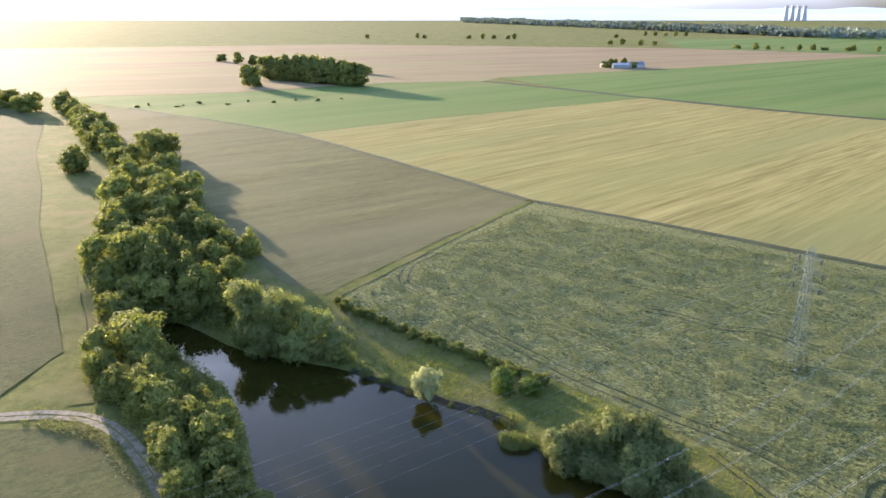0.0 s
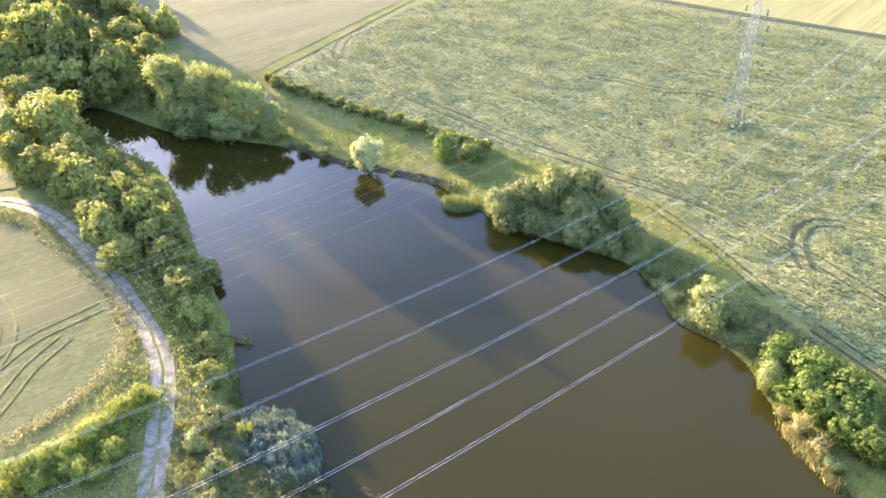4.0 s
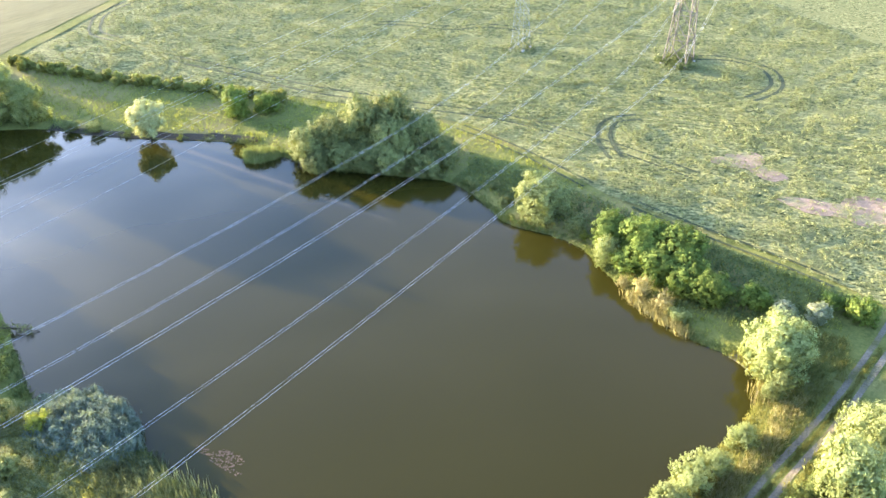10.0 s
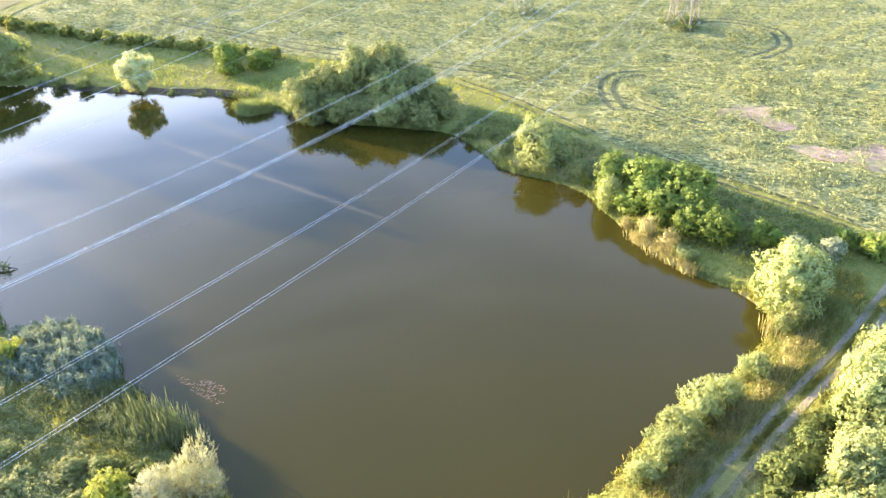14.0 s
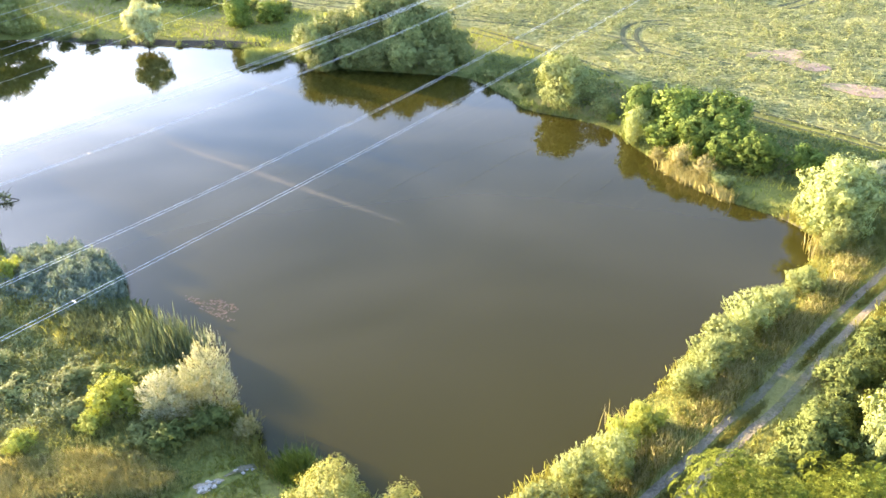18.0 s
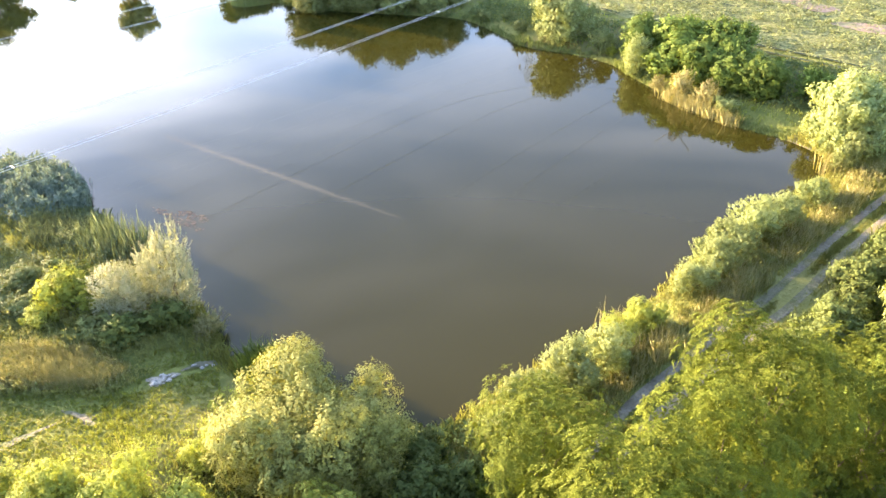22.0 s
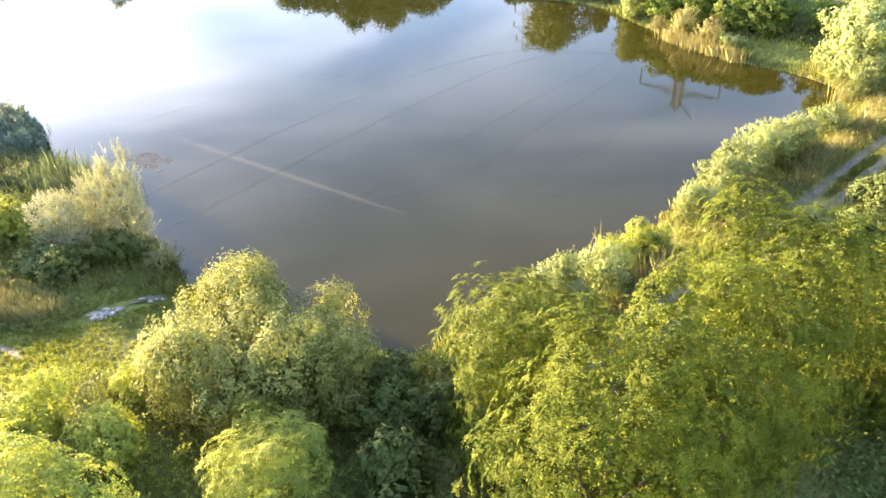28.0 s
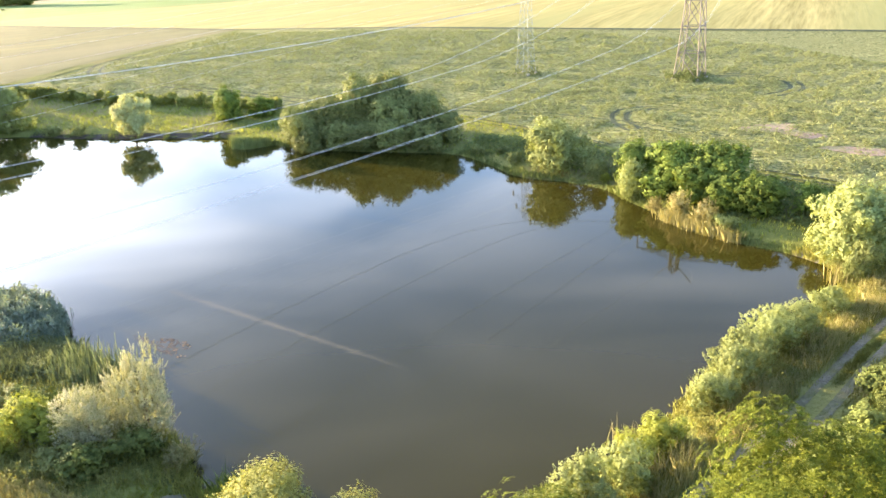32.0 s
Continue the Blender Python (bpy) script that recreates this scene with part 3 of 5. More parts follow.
def crown_points(h, r, lobes, sprigs, per, spread_, low=0.15, lobe=0.42, seed=1, shoot=0.9, spray=False, puff=0.3, shoots=0.0):
    """Sprigs of leaves on the outside of overlapping lobes that fill a dome, with gaps and an uneven outline."""
    g = np.random.default_rng(seed)
    size = min(r, h * 0.62)
    cs, rs = [(0, 0, h * (low + (1 - low) * 0.45))], [size * 0.42]
    mains, count = [], max(5, lobes // 6)
    for i in range(count):
        big = size * g.uniform(0.40, 0.58)
        rho = (0.0 if i == 0 else g.uniform(0.55, 1.0)) * max(0.0, (r - big * 0.95)) / r
        ang = i * 2.4 + g.uniform(-0.4, 0.4)
        top = low * h + (1 - low) * h * math.sqrt(max(0.05, 1 - rho ** 2)) * g.uniform(0.80, 1.04)
        z = max(low * h + big * 0.6, top - big)
        mains.append(((math.cos(ang) * rho * r, math.sin(ang) * rho * r, z), big))
        cs.append(mains[-1][0])
        rs.append(big * 0.86)
        if z > low * h + big * 1.5:
            low_z = low * h + big * g.uniform(0.6, 0.9)
            mains.append(((math.cos(ang) * rho * r, math.sin(ang) * rho * r, low_z), big * 0.9))
            cs.append(mains[-1][0])
            rs.append(big * 0.8)
    for i in range(lobes):
        c, big = mains[int(g.integers(len(mains)))]
        d = g.normal(size=3)
        d /= np.linalg.norm(d)
        d[2] = abs(d[2]) * 0.9 if g.random() < 0.6 else d[2]
        q = size * lobe * g.uniform(0.55, 1.05)
        z = max(c[2] + d[2] * big * 0.82, low * h + q * 0.4)
        cs.append((c[0] + d[0] * big * 0.82, c[1] + d[1] * big * 0.82, z))
        rs.append(q)
    cs, rs = np.array(cs), np.array(rs)
    stretch = np.array([1, 1, 1.12])
    which = g.choice(len(rs), sprigs, p=rs ** 2 / (rs ** 2).sum())
    d = g.normal(size=(sprigs, 3))
    d /= np.linalg.norm(d, axis=1)[:, None]
    depth = 1.04 - np.abs(g.normal(0, 0.14, sprigs))
    bumps = np.array([noise.noise(Vector(v) * 2.1 + Vector((float(k) * 7.1, 0, 0))) + 0.6 * noise.noise(Vector(v) * 5.3 + Vector((float(k) * 3.3, 9, 0))) for v, k in zip(d, which)])
    p = cs[which] + d * (rs[which] * depth * (1 + 0.30 * bumps))[:, None] * stretch
    deep = np.zeros(sprigs, bool)
    for c, q in zip(cs, rs):
        deep |= np.linalg.norm((p - c) / stretch, axis=1) < q * 0.70
    deep &= g.random(sprigs) > 0.10
    ok = ~deep & (p[:, 2] > max(h * low * 0.6, 0.02))
    p, d = p[ok], d[ok]
    whole = p - np.array([0, 0, h * 0.4])
    whole /= np.linalg.norm(whole, axis=1)[:, None]
    if spray:
        # flat drooping sprays: a few feathered stalks of leaflets fan out from each twig's end
        arms, n = 5, per // 5
        pn = d * 0.9 + whole * 0.45 + np.array([0, 0, 0.2]) + g.normal(0, 0.22, size=p.shape)
        pn /= np.linalg.norm(pn, axis=1)[:, None]
        e1 = np.cross(pn, g.normal(size=p.shape))
        e1 /= np.linalg.norm(e1, axis=1)[:, None]
        e2 = np.cross(pn, e1)
        ang = np.arange(arms) * 2 * math.pi / arms + g.uniform(-0.5, 0.5, size=(len(p), arms))
        way = e1[:, None] * np.cos(ang)[..., None] + e2[:, None] * np.sin(ang)[..., None]
        side = e2[:, None] * np.cos(ang)[..., None] - e1[:, None] * np.sin(ang)[..., None]
        along = ((np.arange(n) + 0.6) / n)[None, None, :, None] * (spread_ * g.uniform(0.6, 1.3, size=(len(p), arms)))[..., None, None]
        off = way[:, :, None] * along + side[:, :, None] * (np.where(np.arange(n) % 2, 1, -1) * spread_ * 0.11)[None, None, :, None]
        off[..., 2] -= 0.3 * along[..., 0] ** 2 / spread_
        pts = (p[:, None, None] + off).reshape(-1, 3)
        nor = (np.repeat(pn, arms * n, 0) + g.normal(0, 0.3, size=(len(pts), 3)))
        return pts, nor, cs, rs
    if shoots:
        # upright leafy shoots standing out of the crown
        way = d * 0.45 + whole * 0.3 + np.array([0, 0, 0.75]) + g.normal(0, 0.2, size=p.shape)
        way /= np.linalg.norm(way, axis=1)[:, None]
        long = shoots * g.uniform(0.5, 1.5, size=(len(p), 1, 1))
        out = g.normal(size=(len(p), per, 3))
        out -= (out * way[:, None]).sum(2, keepdims=True) * way[:, None]
        out /= np.linalg.norm(out, axis=2)[..., None]
        along = ((np.arange(per) + 0.3) / per)[None, :, None]
        pts = p[:, None] + way[:, None] * long * along + out * spread_ * 0.36 * (1.15 - along)
        nor = out * 0.35 + d[:, None] * 0.8 + whole[:, None] * 0.4 + g.normal(0, 0.25, size=out.shape)
        return pts.reshape(-1, 3), nor.reshape(-1, 3), cs, rs
    ball = g.normal(size=(len(p), per, 3))
    ball /= np.linalg.norm(ball, axis=2)[..., None]
    wide = spread_ * g.uniform(0.7, 1.4, size=(len(p), 1, 1))
    off = ball * wide * g.uniform(0.45, 1.05, size=(len(p), per, 1)) * np.array([1, 1, shoot])
    pts = (p[:, None] + off).reshape(-1, 3)
    nor = (ball * puff + d[:, None] * 0.8 + whole[:, None] * 0.4 + g.normal(0, 0.27, size=ball.shape)).reshape(-1, 3)
    return pts, nor, cs, rs


KINDS = {
    # height, radius, lobes, sprigs, leaves a sprig, spread, leaf size, aspect, leaf, low, lobe
    "tall_willow": (14, 6.0, 44, 1500, 11, 0.55, 0.30, 0.42, L_BACKLIT, 0.0, 0.3),
    "pale_willow": (8, 4.2, 50, 2000, 12, 0.36, 0.15, 0.5, L_DAM, 0.0, 0.24),
    "willow": (8, 4.2, 50, 1500, 11, 0.40, 0.17, 0.5, L_WILLOW, 0.0, 0.25),
    "lone_willow": (7, 3.2, 30, 1500, 13, 0.24, 0.14, 0.5, L_PALE, 0.14, 0.30),
    "willow_near": (6, 5.0, 64, 5600, 24, 0.25, 0.066, 0.48, L_NEAR, 0.0, 0.22),
    "broadleaf": (7, 4.0, 46, 1600, 12, 0.40, 0.16, 0.7, L_OAK, 0.0, 0.28),
    "dark_tree": (8, 4.0, 36, 850, 8, 0.48, 0.25, 0.6, L_DARK, 0.0, 0.28),
    "stream_tree": (14, 8.0, 36, 480, 7, 1.0, 0.58, 0.65, L_DARK, 0.0, 0.28),
    "far_tree": (14, 8.0, 26, 260, 6, 0.9, 0.95, 0.65, L_DARK, 0.0, 0.28),
    "locust": (11, 4.4, 70, 6400, 40, 0.30, 0.043, 0.5, L_LOCUST, 0.04, 0.23),
    "silver_willow": (5, 2.6, 26, 1900, 20, 0.26, 0.055, 0.42, L_SILVER, 0.0, 0.2),
    "shrub": (3, 2.0, 15, 560, 13, 0.22, 0.1, 0.5, L_WILLOW, 0.0, 0.40),
    "yellow_shrub": (3, 2.0, 15, 760, 14, 0.2, 0.08, 0.5, L_YELLOW, 0.0, 0.40),
    "yellow_tree": (5, 2.8, 40, 3000, 35, 0.3, 0.04, 0.5, L_YELLOW, 0.0, 0.25),
    "green_shrub": (3, 2.0, 15, 560, 13, 0.22, 0.1, 0.6, L_OAK, 0.0, 0.40),
    "hedge_shrub": (3, 2.0, 24, 240, 8, 0.26, 0.19, 0.65, L_DARK, 0.0, 0.28),
    "dark_shrub": (3, 2.0, 15, 640, 13, 0.21, 0.09, 0.6, L_SHADE, 0.0, 0.40),
    "dry_shrub": (3, 1.8, 14, 420, 14, 0.3, 0.1, 0.3, L_STRAW, 0.0, 0.24),
    "elder": (3.5, 1.8, 20, 900, 14, 0.18, 0.1, 0.65, L_FLOWER, 0.0, 0.28),
    "dam_willow": (4, 2.4, 34, 1500, 16, 0.30, 0.075, 0.42, L_DAM, 0.0, 0.24),
}
first = {}
SEEDS = {"willow_near": 301}


def build_plant(kind, name, seed):
    h, r, lobes, sprigs, per, spr, size, aspect, leaf, low, lobe = KINDS[kind]
    root = new(name)
    pts, nor, cs, rs = crown_points(h, r, lobes, sprigs, per, spr, low, lobe, seed=seed, shoot=2.0 if kind == "silver_willow" else 1.5 if "willow" in kind else 0.9, spray=kind in ("locust", "yellow_tree"), puff=0.35, shoots=0.5 if kind == "silver_willow" else 0.34 if kind == "dam_willow" else 0.55 if kind == "dry_shrub" else 0.0)
    verts, faces = [], []
    tall = h * (0.35 if low > 0.03 else 0.15)
    thick = 0.02 * h
    limb(verts, faces, (0, 0, -0.4), (0.05 * r, 0.03 * r, tall), thick, thick * 0.75, 8, 0.02 * h)
    split = kind in ("locust", "willow_near", "yellow_tree", "silver_willow", "lone_willow", "broadleaf", "pale_willow")
    for c, q in list(zip(cs, rs))[:0 if split else 9]:
        limb(verts, faces, (0.05 * r, 0.03 * r, tall * 0.9), (c[0] * 0.8, c[1] * 0.8, c[2]), thick * 0.4, thick * 0.1, 5, 0.06 * r)
    trunk = part("trunk", verts, faces, M_BARK, root, "brown forked trunk")
    for c, q in list(zip(cs, rs))[:9 if split else 0]:
        lv_, lf_ = [], []
        limb(lv_, lf_, (0.05 * r, 0.03 * r, tall * 0.9), (c[0] * 0.8, c[1] * 0.8, c[2]), thick * 0.4, thick * 0.1, 5, 0.06 * r)
        part("limb", lv_, lf_, M_BARK, trunk)
    # older, larger leaves inside the crown close it to the light
    g = np.random.default_rng(seed + 50)
    inner = int(sprigs * (0.5 if kind == "locust" else 1.2))
    pick = g.choice(len(rs), inner, p=rs ** 2 / (rs ** 2).sum())
    ball = g.normal(size=(inner, 3))
    ball /= np.linalg.norm(ball, axis=1)[:, None]
    core = cs[pick] + ball * (rs[pick] * g.uniform(0.3, 0.68, inner))[:, None]
    core[:, 2] = np.maximum(core[:, 2], 0.1)
    sizes = np.concatenate([np.full(len(pts), size), np.full(inner, max(size * 2.0, 0.1))])
    crown = new("crown", leaves_mesh("crown", np.concatenate([pts, core]), np.concatenate([nor, ball]), sizes, aspect, leaf, 0.6 if "willow" in kind else 0.0))
    crown.parent = root
    return root


def plant(kind, x, y, h, r, label, name="tree", category="tree", group="", z=None, seed=0):
    """One plant of a kind, of height h and radius r; every third or so has a crown of its own."""
    key = (kind, seed % 3)
    base = KINDS[kind]
    if key not in first:
        ob = first[key] = build_plant(kind, name, SEEDS.get(kind, 11 + seed % 3 + 10 * len(first)))
    else:
        ob = copy_thing(first[key], Matrix.Identity(4))
        ob.name = name
    zz = ground_z(x, y) if z is None else z
    ob.rotation_mode = "XYZ"
    ob.location = (x, y, max(zz, -0.3))
    ob.rotation_euler = (0, 0, (x * 1.7 + y * 2.3 + seed) % 6.28)
    ob.scale = (r / base[1], r / base[1] * (0.9 + 0.2 * ((x * 3.1 + y) % 1)), h / base[0])
    return tagged(ob, label, category, group)


S_BANK = "willow shrub with pale leaves on the pond bank"
for i, (x, y, h, r) in enumerate([(20.4, 112.0, 6.6, 3.7), (24.8, 112.6, 8.0, 4.1), (29.6, 111.8, 9.2, 4.5), (34.6, 110.2, 9.8, 4.7), (38.4, 106.6, 8.0, 4.3), (40.0, 101.0, 4.8, 3.3), (31.6, 103.8, 4.6, 3.6), (25.6, 107.8, 4.8, 3.6), (36.6, 99.6, 3.6, 3.0), (21.3, 109.2, 4.2, 3.0), (28.6, 105.8, 4.8, 3.5), (34.4, 102.8, 4.4, 3.3), (33.0, 106.0, 7.2, 4.0)]):
    plant("willow", x, y, h, r, "grey-green bushy willow in a thicket on the far bank", "willow_tree", "willow", "willows of the bank thicket", seed=i)
plant("lone_willow", -3.3, 133.6, 7.2, 3.5, "lone pale round-crowned willow at the water's edge", "willow_tree", "willow", z=0.4, seed=1)
plant("pale_willow", 46.6, 79.8, 7.0, 4.3, "pale sunlit willow leaning over the pond edge", "willow_tree", "willow", seed=0)
plant("pale_willow", 54.0, 42.2, 7.2, 3.8, "round sunlit willow at the corner of the pond", "willow_tree", "willow", seed=1)
plant("broadleaf", 12.3, 134.2, 5.6, 3.1, "dark green rounded tree by the hedge", "broadleaf_tree", seed=0)
plant("broadleaf", 17.8, 133.2, 4.0, 2.8, "low dark green tree by the hedge", "broadleaf_tree", seed=1)
for i, (x, y, h, r) in enumerate([(51.4, 69.4, 4.9, 3.4), (53.8, 65.6, 6.2, 4.1), (55.4, 61, 6.0, 4.0), (51.8, 63.4, 4.4, 3.3), (54.2, 57, 4.8, 3.5), (52.6, 60, 4.6, 3.3), (55.0, 53.8, 4.0, 2.9)]):
    plant("broadleaf", x, y, h, r, "bright green broad-leaved tree on the pond bank", "broadleaf_tree", "tree", "broadleaf clump on the bank", seed=i)
for i, (kind, x, y, h, r, label) in enumerate([
        ("dam_willow", 48.8, 74.0, 3.0, 1.9, S_BANK), ("dam_willow", 48.8, 66.6, 4.2, 2.1, "pale silvery willow shrub at the pond edge"), ("dry_shrub", 49.1, 58.8, 2.9, 1.5, "pale straw-green shrub at the pond edge"),
        ("dry_shrub", 49.6, 55.6, 2.6, 1.7, "pale straw-green shrub at the pond edge"), ("dry_shrub", 48.2, 61.3, 1.7, 0.9, "pale straw-green shrub at the pond edge"), ("dam_willow", 50.0, 53, 1.7, 1.5, "pale straw-green shrub at the pond edge"),
        ("yellow_shrub", 49.3, 72.6, 1.5, 0.8, "small yellow-green shrub at the waterline"),
        ("dam_willow", 50.9, 38.6, 3.2, 1.8, "pale willow shrub by the dam corner"), ("green_shrub", 58.5, 50.5, 3.4, 2.0, "green shrub in the shade of the bank"), ("elder", 59.5, 47.0, 3.2, 1.8, "elder bush in white blossom"),
        ("elder", 62.8, 45.6, 2.8, 1.7, "elder bush in white blossom"), ("green_shrub", 66.2, 46.5, 2.4, 1.5, "green shrub at the field edge"), ("green_shrub", 67.8, 43.5, 3.2, 2.1, "green shrub at the field edge"),
        ("green_shrub", 57, 45.5, 2.6, 2.0, "green shrub behind the corner willow"), ("shrub", 43.5, 85.0, 1.6, 1.2, "low shrub on the shaded bank"), ("shrub", 44.2, 90.2, 1.4, 1.1, "low shrub on the shaded bank"), ("shrub", 41.8, 92.5, 1.8, 1.3, "low shrub on the shaded bank"),
        ("shrub", -12.5, 140.5, 2.2, 1.7, "small grey shrub on the far bank"), ("shrub", -17, 143.5, 2.4, 1.8, "small grey shrub on the far bank")]):
    plant(kind, x, y, h, r, label, "shrub", "shrub", seed=i)
for i, (x, y, h, r) in enumerate([(43.4, 35.3, 2.4, 1.7), (38.4, 33.6, 2.9, 1.9), (35.6, 33.0, 3.3, 2.1), (32.6, 31.7, 3.1, 2.0), (29.9, 30.4, 3.0, 1.9), (27.6, 29.2, 2.6, 1.7), (18.4, 25.6, 2.6, 1.8), (15.6, 24.6, 3.0, 1.9), (12.6, 23.8, 2.8, 1.6), (10.2, 22.2, 2.6, 1.3)]):
    plant("dam_willow", x + 0.25, y - 0.3, h * 0.96, r * 1.06, "pale sunlit willow shrub along the dam", "willow_shrub", "shrub", "willow shrubs along the dam", seed=i)
plant("yellow_shrub", 22.6, 27.3, 2.3, 1.6, "yellow-green shrub beside the dam track", "shrub", "shrub", seed=0)
plant("yellow_shrub", 20.6, 26.6, 1.8, 1.4, "yellow-green shrub beside the dam track", "shrub", "shrub", seed=1)

plant("green_shrub", 28.0, 14.8, 7.0, 3.4, "low bushy tree below the dam", "young_tree", "tree", seed=1)
plant("yellow_tree", -5.6, 14.8, 7.0, 3.4, "yellow-green young tree on the near slope", "young_tree", "tree", seed=0)
# the trees below the dam and on the near shore
for i, (x, y, h, r) in enumerate([(9.9, 16.8, 8.4, 3.7), (14.4, 12.4, 11.2, 3.9), (19.2, 14.6, 11.4, 4.3), (9.6, 11.2, 11.0, 4.0), (25.0, 13.6, 9.4, 3.8)]):
    plant("locust", x, y, h, r, "tall feathery yellow-green locust tree below the dam", "locust_tree", "tree", "locust trees by the dam", seed=i)
for i, (x, y, h, r) in enumerate([(46, 25.8, 8.6, 3.4), (41, 21.4, 7.5, 3.2), (34.5, 18.4, 7.0, 3.0), (52, 29.0, 7.5, 3.0)]):
    plant("pale_willow", x, y, h, r, "sunlit willow below the dam track", "willow_tree", "willow", "willows below the dam", seed=i)
plant("willow_near", 1.5, 23.9, 6.2, 5.3, "large rounded willow on the near shore", "willow_tree", "willow", seed=0)
plant("yellow_tree", 0.6, 17.8, 4.4, 2.8, "yellow-green young tree on the near shore", "young_tree", "tree", seed=1)
plant("silver_willow", -6.5, 40.7, 3.9, 2.2, "silvery white-leaved willow at the water's edge", "silver_willow", "willow", seed=0)
plant("silver_willow", -3.5, 40.4, 6.3, 2.1, "tall silvery willow at the water's edge", "silver_willow", "willow", seed=1)
plant("yellow_shrub", -9.8, 42.2, 3.2, 1.9, "bright yellow-green shrub on the near bank", "shrub", "shrub", seed=0)
plant("dry_shrub", -2.0, 37.6, 1.6, 1.2, "reddish-brown shrub hanging over the water", "shrub", "shrub", seed=0)
plant("yellow_shrub", -18.4, 63.4, 2.6, 1.3, "small bright yellow shrub by the reeds", "shrub", "shrub", seed=0)
for i, (x, y, h, r) in enumerate([(-13, 46.5, 1.2, 1.5), (-16.2, 46, 1.3, 1.5), (-18.5, 50, 1.5, 1.6), (-12.6, 42.6, 1.2, 1.3), (-8.4, 38.6, 1.4, 1.3), (-20.8, 53.5, 1.6, 1.6), (-21, 58, 2.2, 1.8), (-22.5, 66, 2.8, 2.1), (-24, 62, 2.2, 1.8)]):
    plant("shrub", x, y, h, r, "low mixed shrub on the near bank", "shrub", "shrub", "shrubs of the near bank", seed=i)
for i, (x, y, h, r) in enumerate([(-32, 70.5, 2.6, 1.9), (-34, 66.8, 3.0, 2.0), (-36.5, 63.8, 3.0, 2.1), (-39.5, 61.2, 2.8, 2.2), (-42.5, 58.8, 2.8, 2.2), (-33, 61.5, 2.4, 1.9), (-36.2, 58.8, 2.4, 1.9), (-45.5, 57, 2.6, 2.0), (-33.4, 68.4, 2.2, 1.6), (-35.6, 65.2, 2.5, 1.7), (-38.2, 62.2, 2.4, 1.7), (-41.2, 60.0, 2.4, 1.8), (-34.6, 63.4, 1.9, 1.6), (-37.4, 60.4, 2.0, 1.7), (-40.2, 57.6, 2.1, 1.7), (-43.2, 55.6, 2.2, 1.8), (-33.8, 58.6, 1.6, 1.4)]):
    plant("yellow_shrub", x, y, h, r, "yellow-green shrub of the hedge by the track", "shrub", "shrub", "hedge by the track", seed=i)

for i, (x, y, h, r) in enumerate([(5.6, 19.6, 2.6, 1.8), (6.6, 22.4, 2.2, 1.6), (4.6, 16.4, 3.0, 1.9), (7.4, 19.4, 2.4, 1.5), (4.4, 13.0, 3.0, 2.0), (30.5, 21.0, 2.8, 2.0), (34.0, 22.6, 2.6, 1.8), (38.0, 24.6, 2.4, 1.8), (26.2, 19.8, 2.8, 1.9)]):
    plant("dark_shrub", x, y, h, r, "dark shrub in the undergrowth by the dam", "shrub", "shrub", "undergrowth shrubs", seed=i)

for i, (x, y, h, r) in enumerate([(-6.6, 37.8, 2.0, 1.6), (-4.2, 38.2, 2.2, 1.6), (-10.2, 44.6, 2.4, 1.6), (-8.0, 43.6, 2.2, 1.6)]):
    plant("dark_shrub", x, y, h, r, "dark green shrub under the silver willows", "shrub", "shrub", "dark shrubs of the near bank", seed=i)
for i, (x, y, h, r) in enumerate([(-11.4, 41.0, 1.5, 1.2), (-15.6, 40.6, 1.3, 1.2), (-12.4, 25.6, 2.2, 1.6), (-9.4, 24.2, 2.4, 1.7), (-6.6, 23.0, 2.6, 1.7), (-4.2, 21.2, 2.6, 1.6), (-3.4, 25.4, 1.8, 1.2), (-15.8, 24.6, 2.2, 1.7), (-10.8, 20.6, 2.6, 1.9)]):
    plant("yellow_shrub", x, y, h, r, "sunlit yellow-green shrub on the near slope", "shrub", "shrub", "yellow-green shrubs of the slope", seed=i)
for i, (x, y, h, r) in enumerate([(36.6, 24.4, 2.2, 1.9), (40.4, 25.9, 2.4, 1.9), (44.4, 27.4, 2.2, 1.8), (48.6, 28.6, 2.4, 1.8), (32.4, 22.0, 2.6, 1.9), (29.0, 20.4, 2.6, 1.9), (52.6, 31.0, 2.0, 1.6), (25.0, 18.2, 2.6, 1.8), (38.2, 21.6, 2.8, 2.0), (43.8, 24.4, 2.8, 2.0)]):
    plant("dark_shrub", x, y, h, r, "dark green shrub crowding the lower side of the dam track", "shrub", "shrub", "shrubs below the dam track", seed=i)

